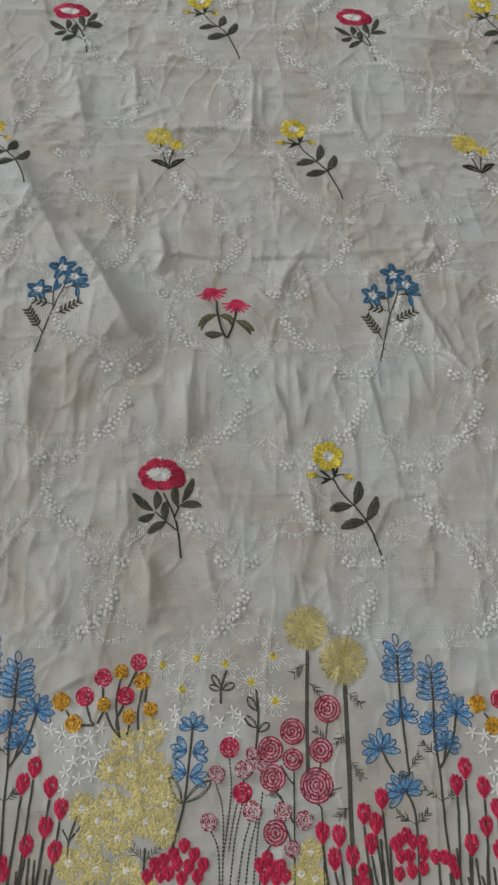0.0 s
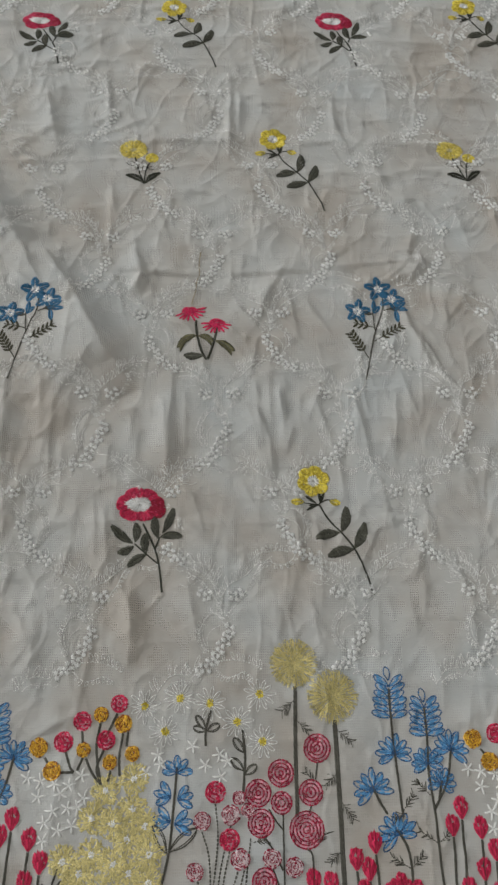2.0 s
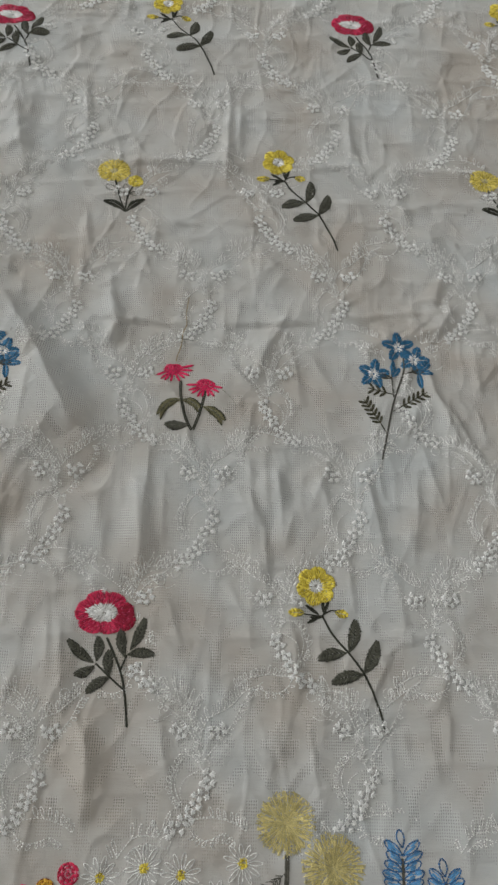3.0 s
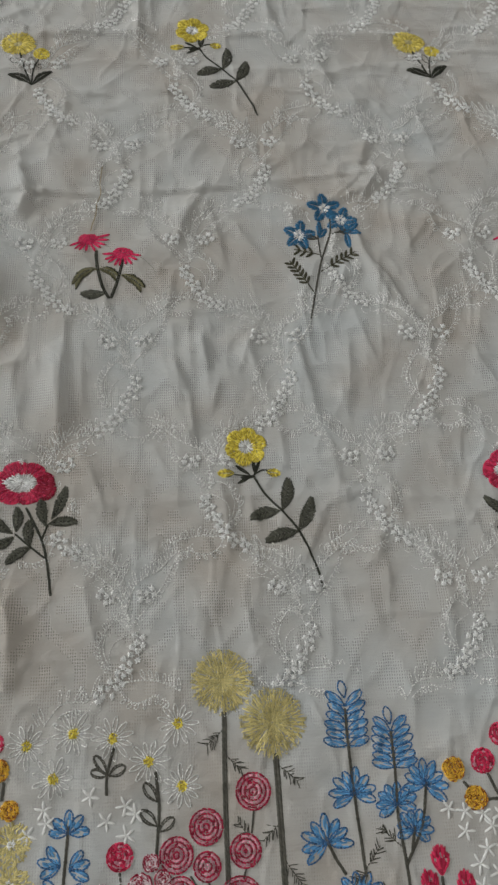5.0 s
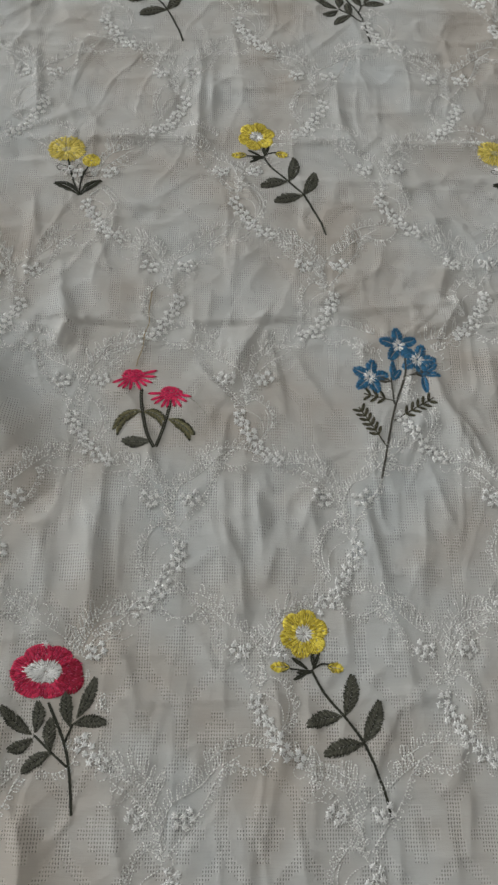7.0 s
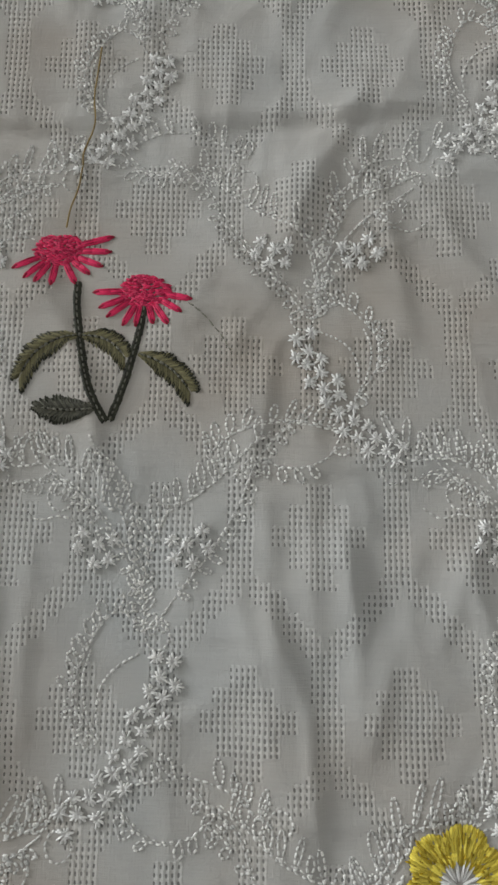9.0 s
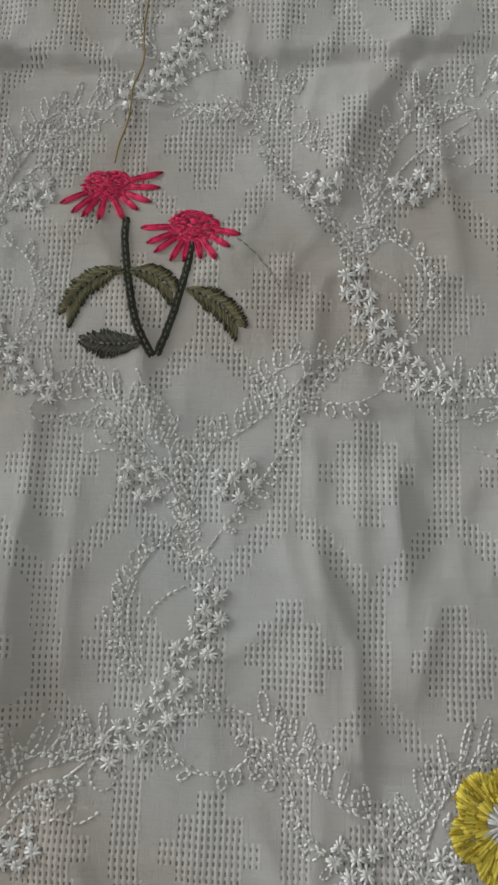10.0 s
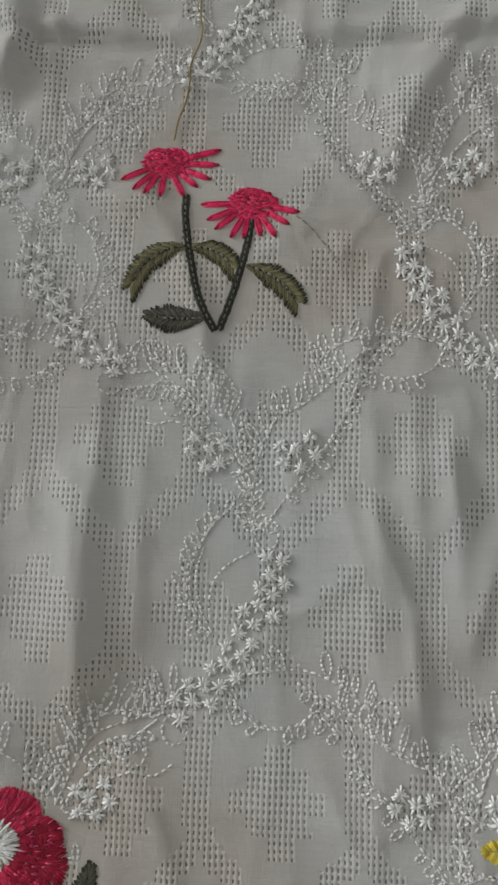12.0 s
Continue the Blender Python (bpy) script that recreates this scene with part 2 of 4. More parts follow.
fold(-87, -145, -81, -216, 9, 4, 3.48, raw=True)
fold(139, -26, 152, -101, 9, 3, 3.48, raw=True)
fold(181, -30, 176, -90, 7, 3, 2.61, raw=True)
fold(-14, -214, -4, -259, 9, 4, 3.19, raw=True)
fold(-63, -225, -56, -273, 9, 5, 3.48, raw=True)
fold(229, -231, 230, -267, 8, 4, 2.9, raw=True)
fold(-40, -46, -33, -113, 12, 5, 3.77, raw=True)
fold(-180, 336, -162, 251, 14, 7, 5.8, raw=True)
fold(23, 351, 20, 244, 7, 3, 3.48, raw=True)
fold(32, 348, 33, 282, 6, 3, 2.61, raw=True)
fold(-115, 357, -107, 284, 7, 3, 2.9, raw=True)
fold(-102, 208, -95, 164, 6, 3, 2.9, raw=True)
fold(136, 343, 137, 274, 7, 4, 2.9, raw=True)
fold(-75, 125, -63, 97, 7, 3, 3.48, raw=True)
fold(-63, 97, -73, 75, 7, 3, 3.48, raw=True)
fold(77, 111, 47, 47, 8, 3, 3.19, raw=True)
fold(26, 65, 51, 36, 7, 3, 2.61, raw=True)
fold(215, 125, 221, 109, 6, 2.6, 3.19, raw=True)
fold(221, 109, 178, 91, 6, 2.6, 3.19, raw=True)
fold(197, 55, 215, 2, 7, 2.6, 3.77, raw=True)
fold(215, 2, 244, -28, 7, 2.6, 3.77, raw=True)
fold(-279, 434, -208, 433, 9, 5, 3.77, raw=True)
fold(-208, 433, -140, 412, 9, 5, 3.77, raw=True)
fold(-80, 416, 108, 426, 9, 5, 2.9, raw=True)
fold(108, 426, 320, 422, 9, 5, 2.9, raw=True)
fold(-49, 269, 41, 266, 9, 5, 2.61, raw=True)
fold(81, 267, 174, 275, 9, 5, 2.32, raw=True)
fold(174, 275, 256, 267, 9, 5, 2.32, raw=True)
fold(-252, 315, -231, 257, 8, 5, 3.48, raw=True)
fold(-184, 110, -105, 111, 7, 4, 2.32, raw=True)

# short straight creases all over: upright in the near part, lying across in the far part
for _ in range(460):
    x, y = RNG.uniform(-330, 430), RNG.uniform(-330, 480)
    across = RNG.random() < np.clip(0.22 + (y - 60) / 300, 0.22, 0.7)
    turn = RNG.normal(0, 16) + (0 if across else 90)
    if RNG.random() < 0.2:
        turn = RNG.uniform(20, 160)
    half = RNG.uniform(8, 34)
    c, n = half * math.cos(radians(turn)), half * math.sin(radians(turn))
    fold(x + c, y + n, x - c, y - n, RNG.uniform(4, 9), RNG.uniform(1.4, 3.0), RNG.uniform(0.6, 2.1), raw=True)


# small sharp creases: direction, spacing across and along, height
CRUMPLE = ((0, 26, 110, 1.2, 10), (18, 24, 80, 1.0, 11), (-24, 26, 80, 1.0, 12), (86, 24, 95, 1.3, 13), (58, 22, 60, 0.9, 14), (-52, 22, 60, 0.9, 15))


def lift(X, Y):
    X, Y = np.asarray(X, float), np.asarray(Y, float)
    z = 1.5 * wander(X, Y, 150, 190, 1) + 0.65 * wander(X, Y, 42, 110, 2) + 0.75 * wander(X, Y, 24, 30, 3)
    ridge = 1 - np.abs(wander(X + 6 * wander(X, Y, 40, 40, 8), Y, 34, 75, 4))
    z = z + 0.5 * ridge ** 5
    ridge = 1 - np.abs(wander(X, Y + 5 * wander(X, Y, 30, 30, 9), 80, 26, 5))
    z = z + 0.9 * ridge ** 6 + 0.07 * wander(X, Y, 7, 7, 6) + 0.26 * wander(X, Y, 14, 11, 16)
    # the far part lies in low cross wrinkles, the border in small puckers between its stalks
    z = z + 0.55 * np.clip((Y - 150) / 120, 0, 1) * wander(X, Y, 70, 17, 17) + 0.62 * np.clip((-300 - Y) / 30, 0, 1) * wander(X, Y, 21, 9, 18)
    for turn, sx, sy, high, tag in CRUMPLE:
        c, n = math.cos(radians(turn)), math.sin(radians(turn))
        u, v = c * X + n * Y, c * Y - n * X
        line = (1 - np.abs(wander(u + 5 * wander(X, Y, 28, 28, tag + 20), v, sx, sy, tag))) ** 10
        z = z + 0.75 * high * line * np.clip(0.45 + 1.1 * wander(X, Y, 95, 95, tag + 40), 0, 1.2)
    jitter = wander(X, Y, 16, 16, 7)
    for x0, y0, x1, y1, left, right, height, bow, raw in FOLDS:
        dx, dy = x1 - x0, y1 - y0
        run = math.hypot(dx, dy)
        # the flank towards the window lies gently, the other drops off steeply
        gentle, steep = (left, right) if raw else (max(left, right) * 1.5, min(left, right) * 0.6)
        reach = 4 * gentle + 0.13 * run
        near = (X < max(x0, x1) + reach) & (X > min(x0, x1) - reach) & (Y < max(y0, y1) + reach) & (Y > min(y0, y1) - reach)
        if not near.any():
            continue
        x, y = X[near], Y[near]
        s = ((x - x0) * dx + (y - y0) * dy) / run / run
        d = ((x - x0) * dy - (y - y0) * dx) / run + bow * np.sin(np.pi * np.clip(s, 0, 1))
        if dy + 0.45 * dx < 0:
            d = -d
        d = d + 0.10 * run ** 0.5 * jitter[near]
        round_off = 0.5 + 0.12 * steep
        away = np.sqrt(d * d + round_off ** 2) - round_off
        fade = np.sin(np.pi * np.clip((s + 0.12) / 1.24, 0, 1)) ** (0.9 if raw else 1.2)
        z[near] += (0.85 if raw else 0.8) * height * fade * np.exp(-away / np.where(d > 0, steep, gentle))
    return z


# ---- the unseen room, added to hold the window and bounce its light ----
def slab(name, boxes, material, parent=None):
    bm = bmesh.new()
    for x0, y0, z0, x1, y1, z1 in boxes:
        made = bmesh.ops.create_cube(bm, size=1)["verts"]
        for v in made:
            v.co = ((x0 if v.co.x < 0 else x1), (y0 if v.co.y < 0 else y1), (z0 if v.co.z < 0 else z1))
    me = bpy.data.meshes.new(name)
    bm.to_mesh(me)
    bm.free()
    me.materials.append(material)
    ob = new(name, me)
    ob.parent = parent
    return ob


X0, X1, Y0, Y1 = -520.0, 620.0, -600.0, 640.0
PX, PY = 1.575, 1.99
NX, NY = int((X1 - X0) / PX), int((Y1 - Y0) / PY)
gx, gy = np.meshgrid(X0 + PX * np.arange(NX + 1), Y0 + PY * np.arange(NY + 1))
gz = lift(gx, gy)
BOTTOM = float(gz.min()) - 0.6

FLOOR_Z = BOTTOM * 0.001
tagged(slab("floor", [(-8.5, -2, FLOOR_Z - 0.1, 2, 6.0, FLOOR_Z)], FLOOR), "plain dark brown floor under the cloth", "floor", kind="structure")
tagged(slab("ceiling", [(-8.62, -2.12, 4.6, 2.12, 6.12, 4.72)], PLASTER), "unseen plain grey plastered ceiling", "ceiling", kind="structure")
wy0, wy1 = WINDOW_Y - WINDOW_W / 2, WINDOW_Y + WINDOW_W / 2
wz0, wz1 = WINDOW_Z - WINDOW_H / 2, WINDOW_Z + WINDOW_H / 2
B = FLOOR_Z - 0.1
tagged(slab("wall_west", [(-8.62, -2.12, B, -8.5, wy0, 4.6), (-8.62, wy1, B, -8.5, 6.12, 4.6), (-8.62, wy0, B, -8.5, wy1, wz0), (-8.62, wy0, wz1, -8.5, wy1, 4.6)], PLASTER),
       "unseen plain grey plastered wall with an added window opening", "wall", kind="structure")
tagged(slab("wall_east", [(2, -2.12, B, 2.12, 6.12, 4.6)], PLASTER), "unseen plain grey plastered wall", "wall", kind="structure")
tagged(slab("wall_north", [(-8.5, 6.0, B, 2, 6.12, 4.6)], PLASTER), "unseen plain grey plastered wall", "wall", kind="structure")
tagged(slab("wall_south", [(-8.5, -2.12, B, 2, -2, 4.6)], PLASTER), "unseen plain grey plastered wall", "wall", kind="structure")


# ---- the cloth ----
cloth = tagged(new("embroidered_cloth"), "crumpled off-white openwork cotton cloth embroidered with colourful flowers", "fabric")
cloth.location = (0, 0, FLOOR_Z)
CLOTH_BASE = Vector((0, 0, FLOOR_Z))


def openwork(i, j):
    """Whether a cell of the weave is open: stepped crosses inside a lattice of zigzags and ladders."""
    v = j * PY + Y0 + 83.0
    u = i * PX + X0 - 41.8 + 0.05 * v
    col, row = np.round(u / PX).astype(int), np.round(v / PY).astype(int)
    found = np.zeros(col.shape, bool)
    for shift in (0, 1):
        a = (col + 14 * shift + 14) % 28 - 14
        q = (row + 25 * shift + 25) % 50 - 25
        p = np.abs(a)
        cross = ((p <= 2) & (np.abs(q) <= 7)) | ((p <= 5) & (np.abs(q) <= 4)) | ((p <= 8) & (np.abs(q) <= 1))
        step = np.minimum((p + 1) // 3 * 3, 14)
        roof = np.abs(q - (20 - np.round(step * 12 / 14))) <= 1
        vee = np.abs(q - (-17 + np.round(step * 12 / 14))) <= 1
        ladder = (p >= 12) & (q <= 8) & (q >= -5)
        found |= cross | roof | vee | ladder
    return found


def fabric_sheet():
    verts = np.stack([gx, gy, gz], -1).reshape(-1, 3) * 0.001 - np.array(CLOTH_BASE)
    i, j = np.meshgrid(np.arange(NX), np.arange(NY))
    a = (j * (NX + 1) + i).ravel()
    quads = np.stack([a, a + 1, a + NX + 2, a + NX + 1], -1)
    me = bpy.data.meshes.new("fabric_sheet")
    me.vertices.add(len(verts))
    me.vertices.foreach_set("co", verts.ravel())
    me.loops.add(quads.size)
    me.loops.foreach_set("vertex_index", quads.ravel())
    me.polygons.add(len(quads))
    me.polygons.foreach_set("loop_start", np.arange(0, quads.size, 4))
    me.update(calc_edges=True)
    me.polygons.foreach_set("use_smooth", np.ones(len(quads), bool))
    mask = me.attributes.new("openwork", "FLOAT", "FACE")
    # the weave closes up towards the border
    close = np.clip((j * PY + Y0 + 330) / 60, 0.3, 1.0)
    mask.data.foreach_set("value", (openwork(i, j) * close).ravel().astype(np.float32))
    uv = me.uv_layers.new(name="cell")
    cells = np.stack([np.stack([i + x, j + y], -1) for x, y in ((0, 0), (1, 0), (1, 1), (0, 1))], 2)
    uv.data.foreach_set("uv", cells.reshape(-1).astype(np.float32))
    me.materials.append(COTTON)
    ob = new("fabric_sheet", me)
    ob.parent = cloth
    return ob


fabric_sheet()


# ---- stitches ----
KEEP = []


def on_cloth(X, Y):
    """Height of the sheet, between its own corners."""
    a, b = np.clip((X - X0) / PX, 0, NX - 0.001), np.clip((Y - Y0) / PY, 0, NY - 0.001)
    i, j = a.astype(int), b.astype(int)
    f, g = a - i, b - j
    return (gz[j, i] * (1 - f) + gz[j, i + 1] * f) * (1 - g) + (gz[j + 1, i] * (1 - f) + gz[j + 1, i + 1] * f) * g


class Stitches:
    """Raised stitches of one colour, gathered in millimetres and laid on the cloth."""

    def __init__(self):
        self.rows = []

    def add(self, a, b, width=0.7, high=0.35, base=0.0):
        self.rows.append((a[0], a[1], b[0], b[1], width, high, base))

    def mesh(self, name, material, weld=False):
        r = np.array(self.rows, float)
        a, b, w, h, base = r[:, :2], r[:, 2:4], r[:, 4:5], r[:, 5], r[:, 6]
        d = b - a
        n = np.stack([-d[:, 1], d[:, 0]], -1) / np.maximum(np.hypot(d[:, 0], d[:, 1]), 1e-6)[:, None] * w / 2
        p, q = a + d * 0.2, a + d * 0.8
        xy = np.stack([a, p + n, p, p - n, q + n, q, q - n, b], 1)
        up = np.stack([base - 0.02, base, base + h, base, base, base + h, base, base - 0.02], 1)
        z = on_cloth(xy[..., 0], xy[..., 1]) + up + 0.06
        verts = np.concatenate([xy, z[..., None]], -1).reshape(-1, 3) * 0.001 - np.array(CLOTH_BASE)
        faces = []
        for k in range(0, 8 * len(r), 8):
            faces += [(k, k + 2, k + 1), (k, k + 3, k + 2), (k + 1, k + 2, k + 5, k + 4), (k + 2, k + 3, k + 6, k + 5), (k + 7, k + 4, k + 5), (k + 7, k + 5, k + 6)]
        if weld:
            # all stitches of a knot start from one point
            keep = [k for k in range(len(verts)) if k == 0 or k % 8]
            place_of = {k: i for i, k in enumerate(keep)}
            faces = [tuple(place_of.get(k, 0) for k in face) for face in faces]
            verts = verts[keep]
        me = bpy.data.meshes.new(name)
        me.from_pydata(verts.tolist(), [], faces)
        me.polygons.foreach_set("use_smooth", np.ones(len(me.polygons), bool))
        me.materials.append(material)
        return me


def part(name, stitches, material, parent, label="", weld=False):
    ob = new(name, stitches.mesh(name, material, weld))
    ob.parent = parent if parent.parent is cloth else parent.parent
    return tagged(ob, label) if label else ob


def motif(name, label):
    ob = new(name)
    ob.parent = cloth
    return tagged(ob, label)


def place(ox, oy, turn=0.0, sx=1.0, sy=1.0):
    c, s = math.cos(radians(turn)), math.sin(radians(turn))
    return lambda x, y: (ox + c * x * sx - s * y * sy, oy + s * x * sx + c * y * sy)


def rnd(a, b):
    return random.uniform(a, b)


def bend(points, step=1.0):
    """Points along a smooth curve through the given ones, evenly spaced."""
    p = [Vector(q) for q in points]
    if len(p) == 2:
        dense = [p[0].lerp(p[1], k / 40) for k in range(41)]
    else:
        p = [2 * p[0] - p[1], *p, 2 * p[-1] - p[-2]]
        dense = []
        for a, b, c, d in zip(p, p[1:], p[2:], p[3:]):
            for k in range(24):
                t = k / 24
                dense.append(0.5 * (2 * b + (c - a) * t + (2 * a - 5 * b + 4 * c - d) * t * t + (3 * b - a - 3 * c + d) * t ** 3))
        dense.append(p[-2])
    out, left = [dense[0]], step
    for a, b in zip(dense, dense[1:]):
        run = (b - a).length
        while run >= left > 0:
            a = a.lerp(b, left / run)
            run = (b - a).length
            out.append(a)
            left = step
        left -= run
    if (out[-1] - dense[-1]).length > 0.3:
        out.append(dense[-1])
    return out


def dashes(S, points, width=0.55, long=1.5, gap=0.45, high=0.4):
    """A running line of single stitches."""
    line = bend(points, 0.25)
    k, n, g = 0, max(2, round(long / 0.25)), max(1, round(gap / 0.25))
    while k + 1 < len(line):
        e = min(len(line) - 1, k + n + random.randint(-1, 1))
        d = (line[e] - line[k])
        if d.length > 0.3:
            off = Vector((-d.y, d.x)).normalized() * rnd(-0.12, 0.12)
            S.add(line[k] + off, line[e] - off, width * rnd(0.85, 1.2), high)
        k = e + g


def stem(S, points, width=1.6):
    """Two overlapping rows of slanting stitches."""
    line = bend(points, 0.9)
    for k in range(len(line) - 1):
        e = min(len(line) - 1, k + 3)
        d = line[e] - line[k]
        if d.length < 0.2:
            continue
        n = Vector((-d.y, d.x)).normalized()
        for side in (-1, 1):
            o = n * side * width * 0.24 + n * rnd(-0.1, 0.1)
            S.add(line[k] + o - n * width * 0.12, line[e] + o + n * width * 0.12, width * 0.55 * rnd(0.9, 1.15), 0.5)


def leaf(S, rib, T, base, tip, width, arch=0.0, dense=0.55, blunt=False):
    """Two halves of slanting satin stitches on either side of a rib."""
    a, b = Vector(T(*base)), Vector(T(*tip))
    d = b - a
    n = Vector((-d.y, d.x)).normalized()

    def mid(s):
        return a.lerp(b, s) + n * arch * 4 * s * (1 - s)

    KEEP.extend((*mid(t), width * 0.72 + 0.8) for t in (0.1, 0.35, 0.6, 0.85))
    count = max(6, int(d.length / dense))
    for k in range(count):
        s = k / count
        half = width / 2 * math.sin(math.pi * min(1, s * 0.88 + 0.11)) ** 0.85
        if blunt:
            half = width / 2 * min(1, 0.45 + 2.2 * s) * (1 - 0.35 * max(0, (s - 0.75) / 0.25) ** 2)
        for side in (-1, 1):
            e = min(1.09, s + 0.17 + rnd(-0.02, 0.02))
            out = mid(e) + n * side * half * rnd(0.85, 1.12)
            S.add(mid(s) + n * side * 0.05, out, rnd(0.6, 0.85), 0.45)
            if rib is not None and (side == 1 or k % 2):
                inner = mid(e) + n * side * half * rnd(0.5, 0.75)
                rib.add(inner.lerp(mid(s), 0.12), out + (out - inner) * 0.15, rnd(0.5, 0.7), 0.5, 0.06)
    if rib is not None:
        dashes(rib, [mid(0.02), mid(0.35), mid(0.65), mid(0.92)], 0.7, 2.2, 0.2, 0.8)


def loop(S, base, tip, width, step=1.3, thick=0.55, gap=0):
    """An open loop of single stitches."""
    a, b = Vector(base), Vector(tip)
    d = b - a
    n = Vector((-d.y, d.x)).normalized() * width / 2
    for side in (-1, 1):
        line = bend([a, a + d * 0.45 + n * side, a + d * 0.85 + n * side * 0.75, b], 0.25)
        k, long = 0, max(3, round(step / 0.25))
        while k + 1 < len(line):
            e = min(len(line) - 1, k + long)
            S.add(line[k if gap else max(0, k - 1)], line[e], thick * rnd(0.85, 1.15), 0.4 * rnd(0.8, 1.3))
            k = e + (gap if e + gap < len(line) - 1 else 0)


def fan(S, centre, edge, inner, count, width=0.8, high=0.5, ragged=0.14, start=0.0, span=2 * math.pi, layers=3):
    """Long-and-short radial stitches from an inner to an outer outline; edge and inner give the radius (x, y) at an angle."""
    for layer in range(layers):
        many = int(count * (0.8 + 0.5 * layer))
        for k in range(many):
            a = start + span * (k + rnd(-0.4, 0.4)) / many
            r0, r1 = inner(a), edge(a)
            lo, hi = layer / layers, (layer + 1.35) / layers
            lo, hi = max(0, lo + rnd(-ragged, ragged)), min(1.0, hi + rnd(-ragged, ragged) * 0.6)
            swing = rnd(-0.03, 0.03)
            p = [(r0[i] + (r1[i] - r0[i]) * lo, r0[i] + (r1[i] - r0[i]) * hi) for i in (0, 1)]
            S.add((centre[0] + p[0][0] * math.cos(a), centre[1] + p[1][0] * math.sin(a)),
                  (centre[0] + p[0][1] * math.cos(a + swing), centre[1] + p[1][1] * math.sin(a + swing)), width * rnd(0.8, 1.2), high * rnd(0.7, 1.2), 0.05 * layer)


def knots(S, centre, rx, ry, count, long=1.8, width=0.8):
    """A pad of short stitches lying every way."""
    for k in range(count):
        r, a, b = math.sqrt(random.random()), rnd(0, 2 * math.pi), rnd(0, 2 * math.pi)
        x, y = centre[0] + rx * r * math.cos(a), centre[1] + ry * r * math.sin(a)
        l = long * rnd(0.7, 1.2) / 2
        S.add((x - l * math.cos(b), y - l * math.sin(b)), (x + l * math.cos(b), y + l * math.sin(b)), width, 0.55 * rnd(0.7, 1.3), 0.12)


# ---- flowers scattered over the field ----
def rose(ox, oy, turn=0.0, sy=1.0):
    T = place(ox, oy, turn, 1, sy)
    thing = motif("embroidered_rose", "crimson rose embroidered with a white centre and dark leaves")
    S, D, W = Stitches(), Stitches(), Stitches()
    c = T(-21.5, 77)

    def edge(a):
        lobe = 1 - 0.13 * (1 - abs(math.sin(3.5 * a + 0.8 * math.sin(a) + 0.4))) ** 2 + 0.035 * math.cos(3 * a + 1)
        return 21.5 * lobe, 16.2 * sy * lobe

    def inner(a):
        return 10.2 + 2.0 * math.cos(a - 2.6), 6.0 * sy

    fan(S, c, edge, inner, 130, 0.95, 0.55, start=0.55, span=5.1)
    fan(D, c, edge, inner, 34, 0.95, 0.6, start=-0.62, span=1.16)
    KEEP.extend(((c[0] + dx, c[1], 16) for dx in (-7, 0, 7)))
    q = T(-21.5 + 15.5, 77 - 4.5)
    fan(D, q, lambda a: (7.6, 8.4 * sy), lambda a: (0.5, 0.5), 40, 0.9, 0.7, layers=2)
    fan(W, c, lambda a: tuple(v * rnd(0.8, 1.35) for v in inner(a)), lambda a: (1.5, 0.8), 70, 0.7, 0.8, 0.2, layers=2)
    # deep crimson lines paint shading between the petals
    for a in (0.9, 1.9, 2.8, 3.7, 4.6, 5.4):
        for i in range(5):
            b, f = a + rnd(-0.06, 0.06), rnd(0.5, 0.7)
            p, q = edge(b), inner(b)
            D.add((c[0] + p[0] * f * math.cos(b), c[1] + p[1] * f * math.sin(b)), (c[0] + p[0] * 0.95 * math.cos(b), c[1] + p[1] * 0.95 * math.sin(b)), 0.8, 0.6, 0.12)
    knots(W, c, 6, 2.6, 26)
    # short light pink stitches paint the thread's glints onto the petals
    E = Stitches()
    for k in range(150):
        a, f = rnd(0, 2 * math.pi), rnd(0.12, 0.92)
        p, q = edge(a), inner(a)
        r = [q[i] + (p[i] - q[i]) * f for i in (0, 1)]
        b = a + rnd(-0.5, 0.5)
        at = (c[0] + r[0] * math.cos(a), c[1] + r[1] * math.sin(a))
        E.add(at, (at[0] + rnd(1.2, 2.2) * math.cos(b), at[1] + rnd(1.2, 2.2) * math.sin(b)), 0.55, 0.8, 0.2)
    part("flower_head", S, CRIMSON, thing)
    part("petal_fleck", E, PINK_GLINT, thing, "light pink stitches painted as thread glints")
    part("side_petal_and_shading", D, DEEP_CRIMSON, thing, "deep crimson side petal and painted shading between petals")
    part("flower_centre", W, WHITE, thing, "white flower centre")
    G = Stitches()
    stem(G, [T(-18.5, 60), T(-8.5, 40), T(-3.5, 24), T(0, 0)], 1.5)
    stem(G, [T(-3.5, 24), T(-13.5, 32), T(-25, 42)], 1.2)
    stem(G, [T(-7.5, 37), T(-3.5, 48)], 1.2)
    part("stem", G, OLIVE, thing)
    for base, tip, arch in (((-26, 42), (-44, 56), 1), ((-24.5, 43), (-24, 59), -1), ((-25.5, 40), (-38, 34), 1), ((-14.5, 33), (-16, 50), 1),
                            ((-13.5, 33), (-29, 23), -1), ((-4.5, 46), (-8.5, 65), 1), ((-1.5, 51), (7.5, 72), -1), ((-3.5, 48), (14.5, 49), 1)):
        S, R = Stitches(), Stitches()
        leaf(S, R, T, base, tip, 7.6, arch)
        blade = part("leaf", S, LEAF_GREY, thing)
        part("leaf_edge", R, OLIVE, blade, "near-black serrated edge and rib")


